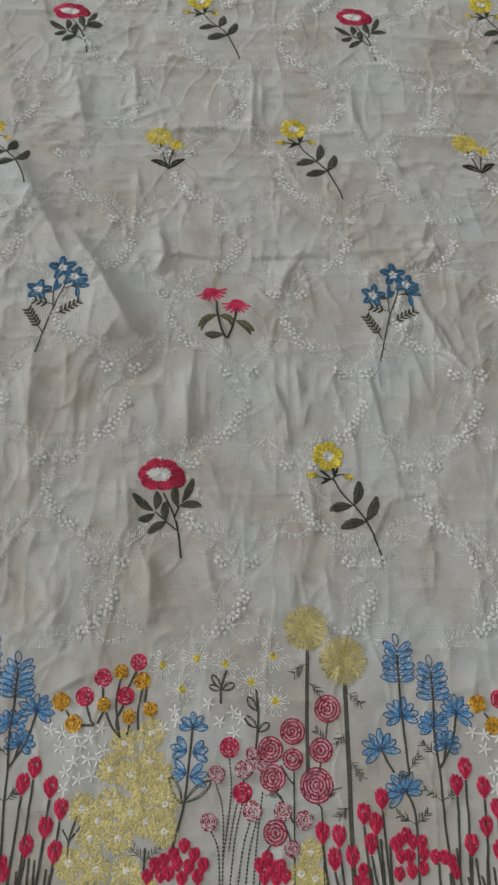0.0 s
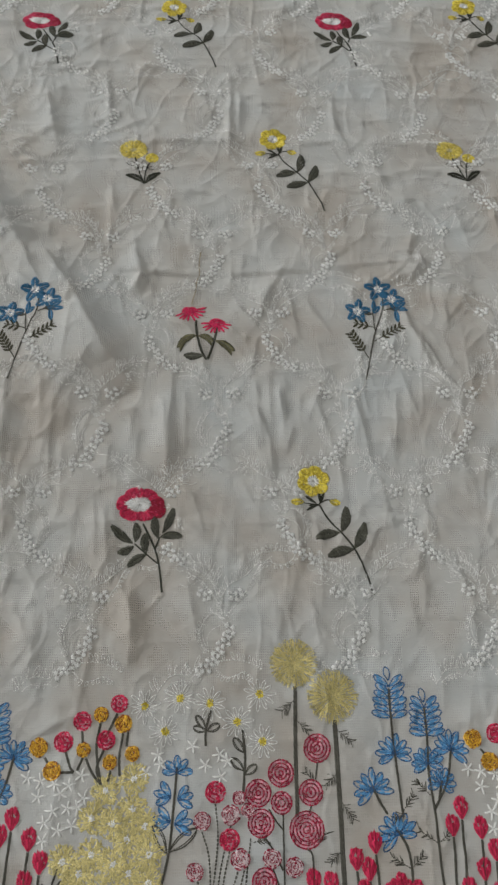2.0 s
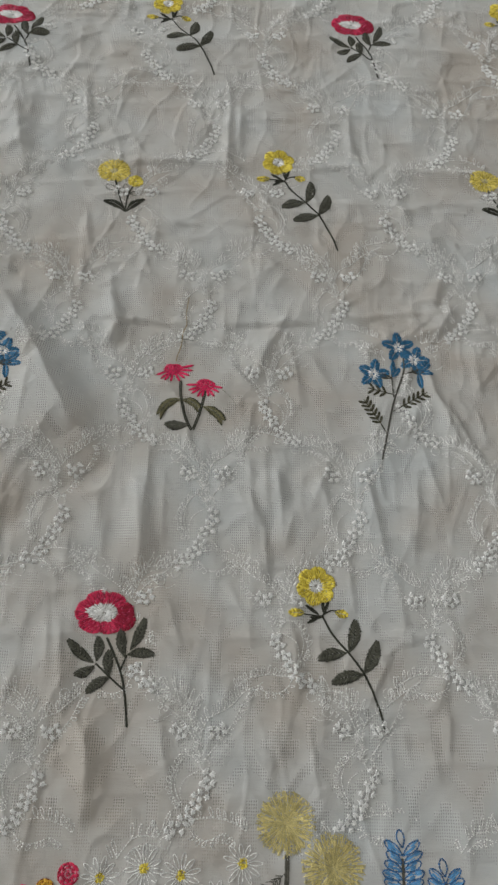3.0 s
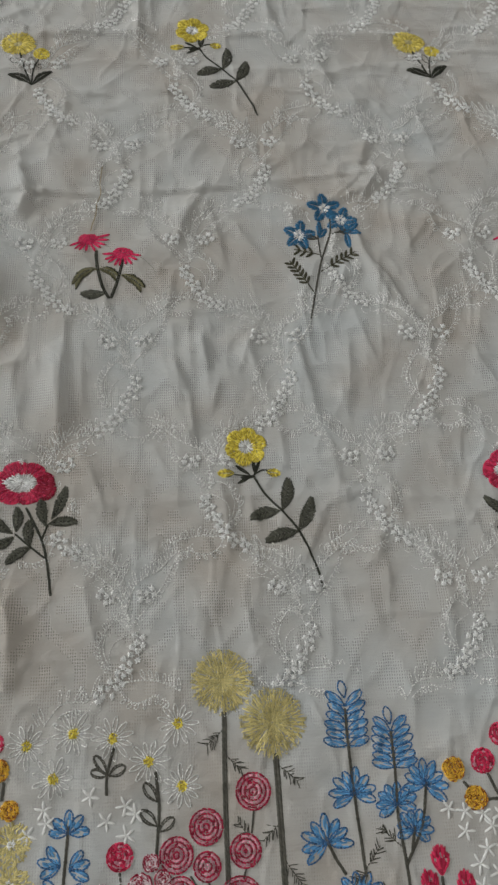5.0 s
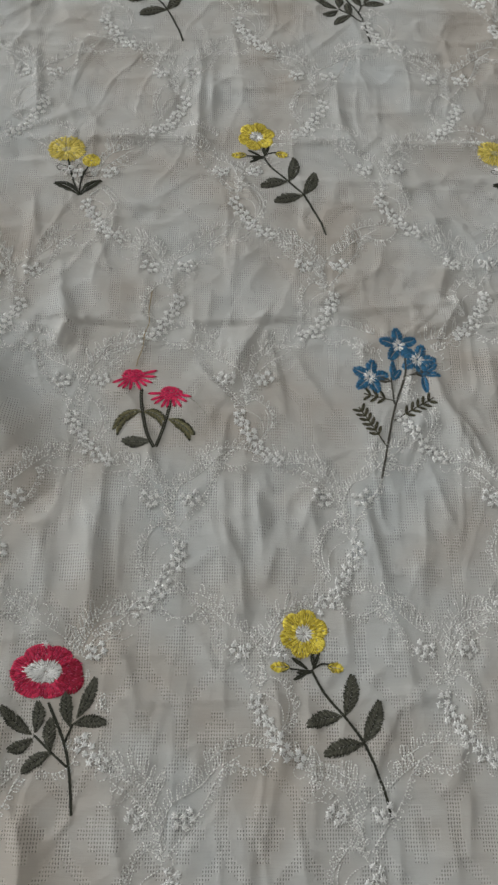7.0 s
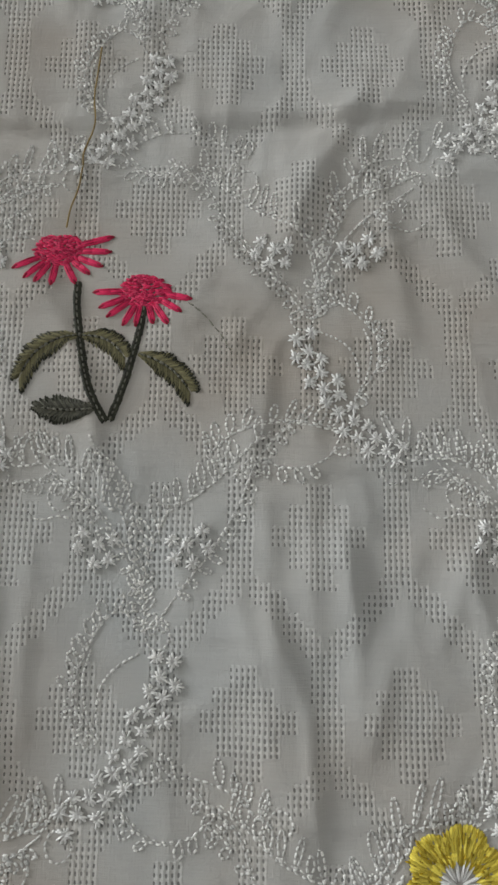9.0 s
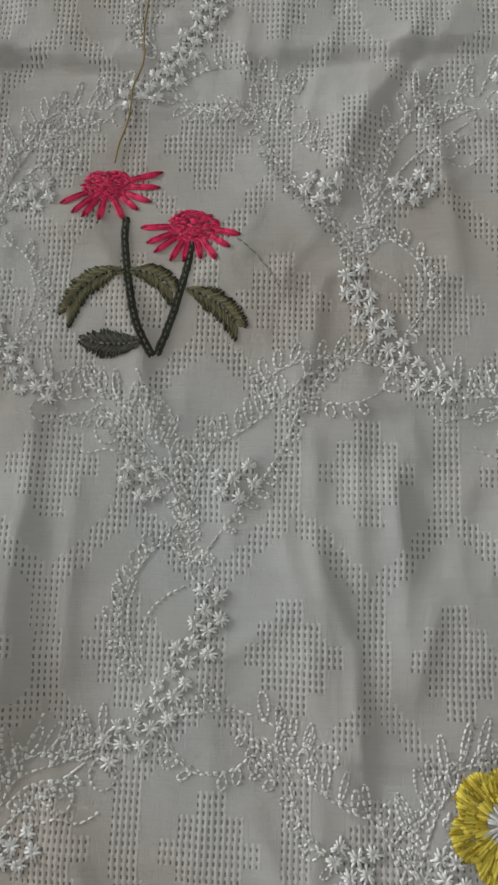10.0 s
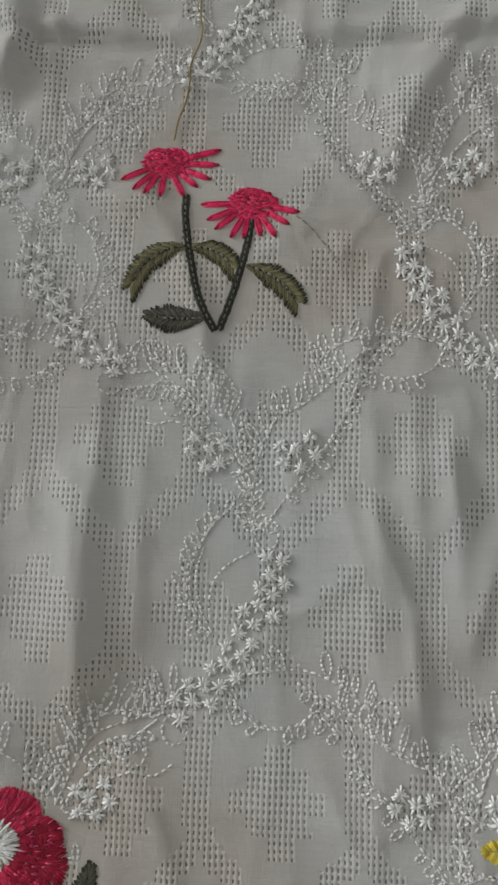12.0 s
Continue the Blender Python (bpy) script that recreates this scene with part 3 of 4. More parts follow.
def buttercup(ox, oy, turn=0.0, sy=1.0):
    T = place(ox, oy, turn, 1, sy)
    thing = motif("embroidered_buttercup", "yellow flower embroidered on a long stem with dark leaves")
    S, W, G = Stitches(), Stitches(), Stitches()
    c = T(-48, 103)

    def edge(a):
        lobe = 1.04 - 0.20 * (1 - abs(math.sin(3 * a + 0.6))) ** 1.6
        return 14.6 * lobe, 14.6 * sy * lobe

    KEEP.append((*c, 15))
    fan(S, c, edge, lambda a: (4.5, 4.5 * sy), 92, 0.95, 0.6)
    fan(W, c, lambda a: (rnd(5, 8), rnd(5, 8) * sy), lambda a: (0.8, 0.8), 30, 0.7, 0.75, 0.1, layers=1)
    E = Stitches()
    for k in range(90):
        a, f = rnd(0, 2 * math.pi), rnd(0.35, 0.95)
        b, p = a + rnd(-0.5, 0.5), edge(a)
        q = (c[0] + p[0] * f * math.cos(a), c[1] + p[1] * f * math.sin(a))
        E.add(q, (q[0] + rnd(1.0, 2.0) * math.cos(b), q[1] + rnd(1.0, 2.0) * math.sin(b)), 0.55, 0.8, 0.2)
    part("petal_fleck", E, DEEP_YELLOW, thing, "darker yellow stitches between the petals")
    part("flower_head", S, YELLOW, thing)
    part("flower_centre", W, WHITE, thing, "white flower centre")
    stem(G, [T(-44, 82), T(-37, 69), T(-25, 55), T(-14, 40), T(-4, 16), T(0, 0)], 1.4)
    stem(G, [T(-44, 81), T(-57, 82)], 0.9)
    stem(G, [T(-44, 81), T(-38, 85), T(-33, 85)], 0.9)
    for base, tip in (((-45, 81), (-54, 76)), ((-46, 82), (-55, 88)), ((-43, 82), (-39, 91)), ((-44, 80), (-52, 80)), ((-43, 84), (-43, 92))):
        leaf(G, None, T, base, tip, 2.6)
    part("stem", G, OLIVE, thing)
    for base, tip in (((-57, 83), (-68, 83)), ((-34, 84), (-25, 82))):
        S = Stitches()
        leaf(S, None, T, base, tip, 7.0)
        bud = part("bud", S, YELLOW, thing)
        S = Stitches()
        m = (base[0] * 0.55 + tip[0] * 0.45, base[1] * 0.55 + tip[1] * 0.45)
        leaf(S, None, T, base, (m[0], m[1] + 2.4), 2.4)
        leaf(S, None, T, base, (m[0], m[1] - 2.4), 2.4)
        part("calyx", S, MOSS, bud, "dark green calyx")
    for base, tip, arch in (((-25, 55), (-19, 77), -1.4), ((-26, 55), (-46, 51), -1.2), ((-15, 40), (-4, 62), -1.6), ((-14, 40), (-36, 35), -1.2)):
        S, R = Stitches(), Stitches()
        leaf(S, R, T, base, tip, 9.4, arch)
        blade = part("leaf", S, LEAF_GREY, thing)
        part("leaf_edge", R, OLIVE, blade, "near-black serrated edge and rib")


def yellow_sprig(ox, oy, turn=0.0, sy=1.0):
    T = place(ox, oy, turn, 1, sy)
    thing = motif("embroidered_yellow_sprig", "small golden flower and bud embroidered with two dark leaves")
    S, W, G = Stitches(), Stitches(), Stitches()
    c = T(-13, 44)
    KEEP.append((*c, 13))
    fan(S, c, lambda a: (14.5 + rnd(-1, 1.5), (12 + rnd(-1, 1)) * sy), lambda a: (3, 2), 70, 0.9, 0.6)
    fan(W, c, lambda a: (rnd(3, 6), rnd(2, 4)), lambda a: (0.4, 0.4), 14, 0.7, 0.75, 0.1, layers=1)
    part("flower_head", S, GOLD, thing)
    part("flower_centre", W, STRAW, thing, "pale flower centre")
    S = Stitches()
    fan(S, T(7, 34), lambda a: (7.2, 6.4 * sy), lambda a: (0.5, 0.5), 34, 0.9, 0.6)
    part("bud", S, YELLOW, thing)
    stem(G, [T(0, 0), T(-6, 16), T(-11, 34)], 1.4)
    stem(G, [T(0, 0), T(1, 15), T(5, 28)], 1.2)
    loop(G, T(-7, 22), T(-19, 26), 5)
    loop(G, T(1, 16), T(-2, 30), 5)
    loop(G, T(3, 20), T(10, 20), 4)
    part("stem", G, OLIVE, thing)
    for base, tip, arch in (((0, 0.5), (-18, 11), -2), ((1, 0.5), (15, 14), 1.6)):
        S = Stitches()
        leaf(S, None, T, base, tip, 7.5, arch)
        part("leaf", S, OLIVE, thing)


def blue_spray(ox, oy, turn=0.0, sy=1.0):
    T = place(ox, oy, turn, 1, sy)
    thing = motif("embroidered_blue_spray", "spray of blue star flowers embroidered with feathery dark leaves")
    for (x, y), r, spin in (((18, 102), 13.5, 95), ((31, 91), 12.5, 70), ((-4, 76), 12.5, 80)):
        S, W = Stitches(), Stitches()
        c = T(x, y)
        for k in range(5):
            a = radians(spin + turn + 72 * k)
            tip = (c[0] + r * math.cos(a), c[1] + r * sy * math.sin(a))
            leaf(S, None, place(0, 0), c, tip, 9.0)
        KEEP.append((*c, 6))
        bloom = part("bloom", S, BLUE, thing)
        fan(W, c, lambda a: (rnd(4.0, 6.4), rnd(4.0, 6.4) * sy), lambda a: (0.3, 0.3), 34, 0.75, 0.9, 0.1, layers=1)
        part("bloom_centre", W, WHITE, bloom, "white bloom centre")
    for base, tips in (((34, 80), ((46, 79), (36, 66), (44, 87))), ((12, 74), ((13, 88), (18, 82)))):
        S = Stitches()
        for tip in tips:
            leaf(S, None, T, base, tip, 5.4)
        part("bud", S, BLUE, thing)
    G = Stitches()
    stem(G, [T(0, 0), T(5, 23), T(12, 52), T(21, 78), T(22, 92)], 1.3)
    stem(G, [T(22, 77), T(34, 81)], 1.1)
    stem(G, [T(12, 55), T(11, 76)], 1.1)
    leaf(G, None, T, (28, 80), (38, 80), 6)
    leaf(G, None, T, (11, 73), (1, 75), 5)
    part("stem", G, STEM, thing)
    for base, tip, count in (((5, 23), (-13, 53), 6), ((12, 58), (-9, 63), 3), ((11, 43), (40, 61), 5)):
        S = Stitches()
        a, b = Vector(T(*base)), Vector(T(*tip))
        stem(S, [a, b], 0.8)
        d = (b - a).normalized()
        n = Vector((-d.y, d.x))
        for k in range(count):
            m = a.lerp(b, 0.30 + 0.70 * k / count)
            for side in (-1, 1):
                leaf(S, None, place(0, 0), m, m + d * 4.2 + n * side * 4.6, 2.3)
        part("leaf_spray", S, FERN, thing)


def coneflowers(ox, oy, turn=0.0):
    T = place(ox, oy, turn)
    thing = motif("embroidered_coneflower_pair", "two rosy coneflowers embroidered with arching dark green leaves")
    heads = (((-17, 53), ((-14, -6.5), (-10, -10), (-6.5, -11.5), (-1.5, -12.2), (6, -11.5), (10, -8), (14, -5.5), (16.5, -0.5), (17, 4.5))),
             ((9.9, 39.8), ((-16, -0.5), (-14, -5.5), (-11.5, -8.5), (-6.5, -11.2), (-2.5, -11.5), (3, -10.8), (7.5, -11), (11.5, -7), (14.5, -2.8))))
    for (x, y), tips in heads:
        S = Stitches()
        c = T(x, y)
        for k in range(210):
            r, a = math.sqrt(random.random()), rnd(0, 2 * math.pi)
            px, py = 7.2 * r * math.cos(a), 5.2 * r * math.sin(a)
            t = rnd(-0.5, 0.5)
            q = (c[0] + px, c[1] + py + 1)
            S.add((q[0] - 1.3 * math.cos(t), q[1] - 1.3 * math.sin(t)), (q[0] + 1.3 * math.cos(t), q[1] + 1.3 * math.sin(t)), 0.75, 0.6, 0.55 * (1 - r))
        KEEP.append((*c, 8))
        head = part("flower_head", S, ROSE_PINK, thing)
        for dx, dy in tips:
            S, E = Stitches(), Stitches()
            far = math.hypot(dx / 7.6, dy / 5.8)
            a, b = Vector(T(x + dx / far * 0.8, y + 1 + dy / far * 0.8)), Vector(T(x + dx, y + 1 + dy))
            d = b - a
            n = Vector((-d.y, d.x)).normalized()
            for o in (-0.62, 0, 0.62):
                S.add(a + n * o * 0.8, a + d * 0.62 + n * o, 1.0, 0.75)
                S.add(a + d * 0.30 + n * o, a + d * rnd(0.90, 0.97) + n * o * 0.7, 1.0, 0.75, 0.05)
            E.add(a + d * 0.72, b, 1.0, 0.7, 0.12)
            E.add(a + d * 0.1 - n * 0.5, a + d * 0.6 - n * 0.6, 0.55, 0.75, 0.12)
            petal = part("petal", S, ROSE_PINK, head)
            part("petal_tip", E, DEEP_CRIMSON, petal, "darker petal tip")
    Q = Stitches()
    dashes(Q, [T(23, 37), T(28, 33), T(33, 27), T(36, 22)], 0.4, 2.5, 0.05, 0.3)
    part("thread_tail", Q, GREY_OLIVE, thing, "trailing grey thread end")
    for points in ((( -10.5, 44), (-10.3, 35), (-8, 22), (-5, 10), (0, 0.3)), ((10, 36), (8, 24), (5, 12), (1.3, 0.8))):
        G, L = Stitches(), Stitches()
        stem(G, [T(*p) for p in points], 2.1)
        # grey dashes paint a highlight along the dark stem
        dashes(L, [T(*p) for p in points], 0.7, 1.4, 0.5, 0.95)
        stalk = part("stem", G, OLIVE, thing)
        part("stem_highlight", L, GREY_OLIVE, stalk, "grey overstitching as painted highlight")
    for base, tip, width, arch in (((-8.5, 26.5), (-26, 13), 7.6, -3.8), ((-9, 26.5), (5, 19.5), 7.0, 2.6), ((8.6, 21), (24.5, 9.5), 7.4, 2.2), ((-2.5, 4), (-20, 4.5), 8.2, 0.6)):
        S, R = Stitches(), Stitches()
        leaf(S, R, T, base, tip, width, arch, 0.42, width < 8)
        blade = part("leaf", S, MOSS if width < 8 else LEAF_GREY, thing)
        part("leaf_edge", R, OLIVE, blade, "near-black serrated edge and rib")
        L, d = Stitches(), (tip[0] - base[0], tip[1] - base[1])
        run = math.hypot(*d)
        dashes(L, [T(base[0] + d[0] * s - d[1] / run * arch * 4 * s * (1 - s), base[1] + d[1] * s + d[0] / run * arch * 4 * s * (1 - s)) for s in (0.05, 0.35, 0.65, 0.9)], 0.75, 1.6, 0.2, 1.1)
        part("leaf_rib", L, GREY_OLIVE, blade, "pale grey rib")


for x, y, turn, sy in ((-34.5, -222, 0, 1), (310, -221, 0, 1), (-171, 372, 3, 0.88), (168, 384, 2, 0.95)):
    rose(x, y, turn, sy)
for x, y, turn, sy in ((146, -224, 0, 1), (-197, -226, 0, 1), (122, 177, 3, 0.95), (-216, 170, 0, 0.82), (6, 374, 1, 0.9), (352, 392, 0, 0.92)):
    buttercup(x, y, turn, sy)
for x, y, turn in ((-68, 208, 0), (278, 221, 2)):
    yellow_sprig(x, y, turn)
for x, y, turn, sy in ((153, -19, 0, 1), (-184, -25, 0, 0.92)):
    blue_spray(x, y, turn, sy)
coneflowers(0, 0)
coneflowers(339, 6)


# ---- the flower border ----
REPEAT_X, REPEAT_Y = 344.0, 4.0
LOW = -498.0


def ring_bloom(x, y, r, kind):
    names = {"ring": ("embroidered_ring_bloom", "round bloom of concentric crimson and pink stitching"), "solid": ("embroidered_round_bloom", "dense round crimson bloom stitched in circles"),
             "orange": ("embroidered_orange_pompom", "round orange pompom of knotted stitches"), "pink": ("embroidered_pink_pompom", "pink and white pompom of short arcs")}
    thing = motif(*names[kind])
    A, Bk = Stitches(), Stitches()
    if kind in ("orange", "pink"):
        many = int(3.0 * r * r)
        knots(A, (x, y), r * 0.88, r * 0.88, many if kind == "orange" else many // 4, 2.6, 0.9)
        knots(Bk, (x, y), r * 0.86, r * 0.86, int(many * (0.32 if kind == "orange" else 1.1)), 3.2, 0.8)
        if kind == "orange":
            fan(A, (x, y), lambda a: (r, r), lambda a: (r * 0.55, r * 0.55), int(5 * r), 0.9, 0.4, layers=1)
        # broken arcs that run round the pompom
        for f in (0.95, 0.7, 0.45, 0.2):
            for i in range(max(4, int(4.2 * r * f))):
                a = rnd(0, 2 * math.pi)
                b = a + 2.4 / (r * f)
                q = r * f + rnd(-0.4, 0.4)
                (Bk if kind == "orange" and random.random() < 0.5 else A).add((x + q * math.cos(a), y + q * math.sin(a)), (x + q * math.cos(b), y + q * math.sin(b)), 0.75, 0.8, 0.25)
    rr, k = (r if kind in ("ring", "solid") else 0), 0
    while rr > 0.5:
        count = max(4, int(2 * math.pi * rr / 2.0))
        for i in range(count):
            a = 2 * math.pi * (i + rnd(-0.2, 0.2)) / count
            b = a + 2.5 / max(rr, 1.2)
            wob = rnd(-0.45, 0.45)
            row = ((x + (rr + wob) * math.cos(a), y + (rr + wob) * math.sin(a)), (x + (rr - wob) * math.cos(b), y + (rr - wob) * math.sin(b)), rnd(0.95, 1.3), 0.65)
            if kind == "ring":
                (A if k % 2 == 0 or random.random() < 0.18 else Bk).add(*row)
            else:
                (Bk if random.random() < (0.45 if k % 3 == 2 else 0.06) else A).add(*row)
        rr -= (1.28 if kind == "ring" else 0.85) * rnd(0.95, 1.05)
        k += 1
    main, other = {"ring": (RING_CRIMSON, PALE_PINK), "solid": (CRIMSON, PALE_PINK), "orange": (ORANGE, BROWN), "pink": (RING_CRIMSON, BLUSH)}[kind]
    part("round_head", A, main, thing)
    if Bk.rows:
        part("overstitching", Bk, other, thing, {"ring": "pale pink rings", "solid": "pale pink glints", "orange": "brown knots", "pink": "white knots"}[kind])
    return thing


def stalk(points, width, name="embroidered_stalk", label="dark grey-green stitched stalk", material=None, dashed=False):
    ob = motif(name, label)
    S = Stitches()
    if dashed:
        dashes(S, points, width * 1.2, 2.6, 0.25, 0.5)
    else:
        stem(S, points, width)
    part("stem", S, material or STEM, ob)
    return ob


def twig(a, b, pairs=7, size=5.2):
    ob = motif("embroidered_twig", "small dark feathery twig of straight stitches")
    S = Stitches()
    a, b = Vector(a), Vector(b)
    d = (b - a).normalized()
    n = Vector((-d.y, d.x))
    dashes(S, [a, b], 0.8, 2.0, 0.1)
    for k in range(pairs):
        m = a.lerp(b, 0.25 + 0.75 * k / pairs)
        for side in (-1, 1):
            if random.random() < 0.85:
                m2 = m + d * rnd(-0.8, 0.8)
                S.add(m2, m2 + (d * rnd(0.45, 1.1) + n * side * rnd(0.5, 0.95)) * size * rnd(0.6, 1.25), rnd(0.45, 0.7), 0.4)
    part("sprig", S, STEM, ob)


def tulip(x, y, w, h, foot=None):
    ob = motif("embroidered_tulip", "red tulip bud of satin stitch on a dark stalk")
    S = Stitches()
    low = (x, y - h * 0.55)
    for layer in range(2):
        for k in range(46):
            a = radians(90 + 150 * (k / 33 - 0.5) * 2 + rnd(-2, 2))
            ex, ey = x + w / 2 * math.cos(a) * 1.0, y + h * 0.10 + h * 0.42 * math.sin(a)
            s, e = ((0.0, 0.62) if layer == 0 else (0.45, 1.0))
            s, e = s + rnd(-0.05, 0.28), e * rnd(0.86, 1.0)
            s = max(0, s)
            S.add((low[0] + (ex - low[0]) * s, low[1] + (ey - low[1]) * s), (low[0] + (ex - low[0]) * e, low[1] + (ey - low[1]) * e), 1.15 * rnd(0.8, 1.2), 0.6 * rnd(0.6, 1.3), 0.06 * layer)
    part("bud", S, CRIMSON, ob)
    # a few lighter pink stitches paint a sheen onto the bud
    F = Stitches()
    for k in range(7):
        p = (x + rnd(-0.26, 0.26) * w, y + rnd(-0.2, 0.3) * h)
        F.add(p, (p[0] + (p[0] - x) * 0.3, p[1] + h * rnd(0.12, 0.2)), 0.7, 0.7, 0.15)
    part("bud_sheen", F, ROSE_PINK, ob, "lighter pink flecks painted as sheen")
    if foot:
        G = Stitches()
        stem(G, [low, ((low[0] * 2 + foot[0]) / 3, (low[1] * 2 + foot[1]) / 3 - 1), foot], 1.75)
        part("stem", G, STEM, ob)


def blue_floret(x, y, turn, r=11.0, loops=7, spread=250):
    ob = motif("embroidered_blue_floret", "light blue floret of outlined stitched loops")
    S, F = Stitches(), Stitches()
    for k in range(loops):
        a = radians(turn + spread * (k / (loops - 1) - 0.5))
        tip = (x + r * rnd(0.88, 1.08) * math.cos(a), y + r * rnd(0.88, 1.08) * math.sin(a))
        loop(S, (x, y), tip, 5.2, 1.9, 1.05)
        for i in range(11):
            s, o = rnd(0.1, 0.68), rnd(-1.9, 1.9)
            p = (x + (tip[0] - x) * s - o * math.sin(a), y + (tip[1] - y) * s + o * math.cos(a))
            q = (p[0] + (tip[0] - x) * 0.30, p[1] + (tip[1] - y) * 0.30)
            F.add(p, q, 0.95, 0.35 * rnd(0.7, 1.5))
    part("floret_outline", S, STEEL_BLUE, ob)
    part("filling", F, SKY_BLUE, ob, "sky blue filling stitches")


def lavender(x, y0, y1, wide=11.0):
    ob = motif("embroidered_lavender_spike", "light blue lavender spike of stitched loops along a stalk")
    S, F = Stitches(), Stitches()
    rows = 6
    for k in range(rows):
        y = y0 + (y1 - y0) * k / rows
        for side in (-1, 1):
            rise = 4.0 + 7.0 * (k / rows) ** 2
            reach = wide * (1 - 0.35 * (k / rows) ** 2) * rnd(0.9, 1.1)
            tip = (x + side * reach, y + rise)
            loop(S, (x, y), tip, 5.2, 1.9, 1.05)
            for i in range(15):
                s = rnd(0.05, 0.66)
                o = rnd(-1.9, 1.9)
                F.add((x + side * reach * s, y + rise * s + o), (x + side * reach * (s + 0.3), y + rise * (s + 0.3) + o), 0.8, 0.3)
    loop(S, (x, y1), (x - 2, y1 + 11), 5.0, 1.9, 1.05)
    KEEP.extend((x, y0 + (y1 + 8 - y0) * k / 4, 13) for k in range(5))
    part("floret_outline", S, STEEL_BLUE, ob)
    part("filling", F, SKY_BLUE, ob, "sky blue filling stitches")


def dandelion(x, y, r):
    ob = motif("embroidered_dandelion", "pale yellow dandelion clock of dense radial stitches")
    S, C = Stitches(), Stitches()
    fan(S, (x, y), lambda a: (r * rnd(0.72, 1.06), r * rnd(0.72, 1.06)), lambda a: (1, 1), 80, 0.6, 0.45, 0.25, layers=4)
    knots(S, (x, y), r * 0.95, r * 0.95, 330, 2.4, 0.6)
    KEEP.append((x, y, r))
    part("flower_head", S, PALE_YELLOW, ob)
    fan(C, (x, y), lambda a: (rnd(5, 9), rnd(5, 9)), lambda a: (0.3, 0.3), 30, 0.7, 0.6, 0.1, layers=1)
    knots(C, (x, y), 10, 10, 170, 1.8, 0.6)
    part("flower_centre", C, STRAW, ob, "straw-coloured centre")


def white_daisy(x, y, r=12.0):
    ob = motif("embroidered_white_daisy", "white daisy of thin outlined petals with a yellow centre")
    S, C = Stitches(), Stitches()
    spin = rnd(0, 30)
    for k in range(11):
        a = radians(spin + 360 / 11 * k)
        q = r * rnd(0.8, 1.05)
        loop(S, (x + 2.5 * math.cos(a), y + 2.5 * math.sin(a)), (x + q * math.cos(a), y + q * math.sin(a)), 2.6, 2.0, 0.65)
    part("flower_head", S, LACE, ob)
    knots(C, (x, y), 3.1, 3.1, 48, 1.6, 0.85)
    part("flower_centre", C, YELLOW, ob, "yellow knotted centre")


def white_star(x, y, r=6.3):
    ob = motif("embroidered_white_star", "small white five-armed star of straight stitches")
    S = Stitches()
    spin = rnd(0, 72)
    for k in range(5):
        a = radians(spin + 72 * k)
        q = r * rnd(0.85, 1.1)
        S.add((x, y), (x + q * math.cos(a), y + q * math.sin(a)), 1.35, 0.6)
        S.add((x, y), (x + q * 0.8 * math.cos(a + 0.12), y + q * 0.8 * math.sin(a + 0.12)), 0.8, 0.6)
    part("star", S, LACE, ob, weld=True)


def field_flower(x, y, r=11.0):
    ob = motif("embroidered_pale_yellow_flower", "pale yellow loosely stitched flower with a white centre")
    S, W = Stitches(), Stitches()
    spin = rnd(0, 72)
    for k in range(6):
        a = radians(spin + 60 * k)
        tip = (x + r * math.cos(a), y + r * math.sin(a))
        loop(S, (x, y), tip, 8.0, 1.8, 1.0)
        for i in range(30):
            s, o = rnd(0.1, 0.85), rnd(-4.2, 4.2)
            p = (x + (tip[0] - x) * s - o * math.sin(a), y + (tip[1] - y) * s + o * math.cos(a))
            b = a + rnd(-0.5, 0.5)
            S.add(p, (p[0] + 3.4 * math.cos(b), p[1] + 3.4 * math.sin(b)), 0.95, 0.4 * rnd(0.7, 1.4))
    part("flower_head", S, PALE_YELLOW, ob)
    knots(W, (x, y), 2.2, 2.2, 22, 2.2, 0.9)
    part("flower_centre", W, WHITE, ob, "white knotted centre")


def loop_sprig(points, loops):
    ob = motif("embroidered_loop_leaf_sprig", "dark stalk with outlined loop leaves")
    S = Stitches()
    stem(S, points, 1.7)
    for base, tip, width in loops:
        loop(S, base, tip, width, 2.0, 1.1)
        loop(S, base, tip, width * 0.6, 2.0, 0.8)
    part("stem", S, STEM, ob)


def in_view(x):
    return -235 < x < 335


CRIMSON_BALLS = ((-65, -311, 6.5), (-93, -324, 6.9), (-107, -339, 7.2), (-74, -338, 6.9))
ORANGE_BALLS = ((-79, -319, 5.8), (-61, -326, 6.9), (-91, -345, 5.5), (-126, -343, 7.2), (-114, -360, 7.2), (-70, -354, 5.6), (-53, -348, 5.8))
STARS = ((-132, -365), (-122, -367), (-123, -378), (-111, -388), (-100, -386), (-106, -376), (-117, -396), (-106, -401), (-96, -398), (-117, -408), (-91, -363), (-92, -386),
         (-33, -349), (-31, -356), (-42, -362), (-6, -343), (15, -349), (4, -357), (16, -365), (21, -354), (-111, -369), (-100, -370), (-88, -379))
FIELD = ((-72, -374), (-51, -366), (-51, -387), (-81, -393), (-54, -408), (-80, -418), (-101, -422), (-52, -430), (-93, -442), (-72, -442), (-37, -418), (-37, -437), (-108, -459),
         (-87, -463), (-64, -464), (-66, -397), (-64, -424), (-41, -399), (-88, -430), (-100, -480), (-75, -482), (-50, -478))
SMALL_FIELD = ((77, -450), (69, -465), (80, -468))
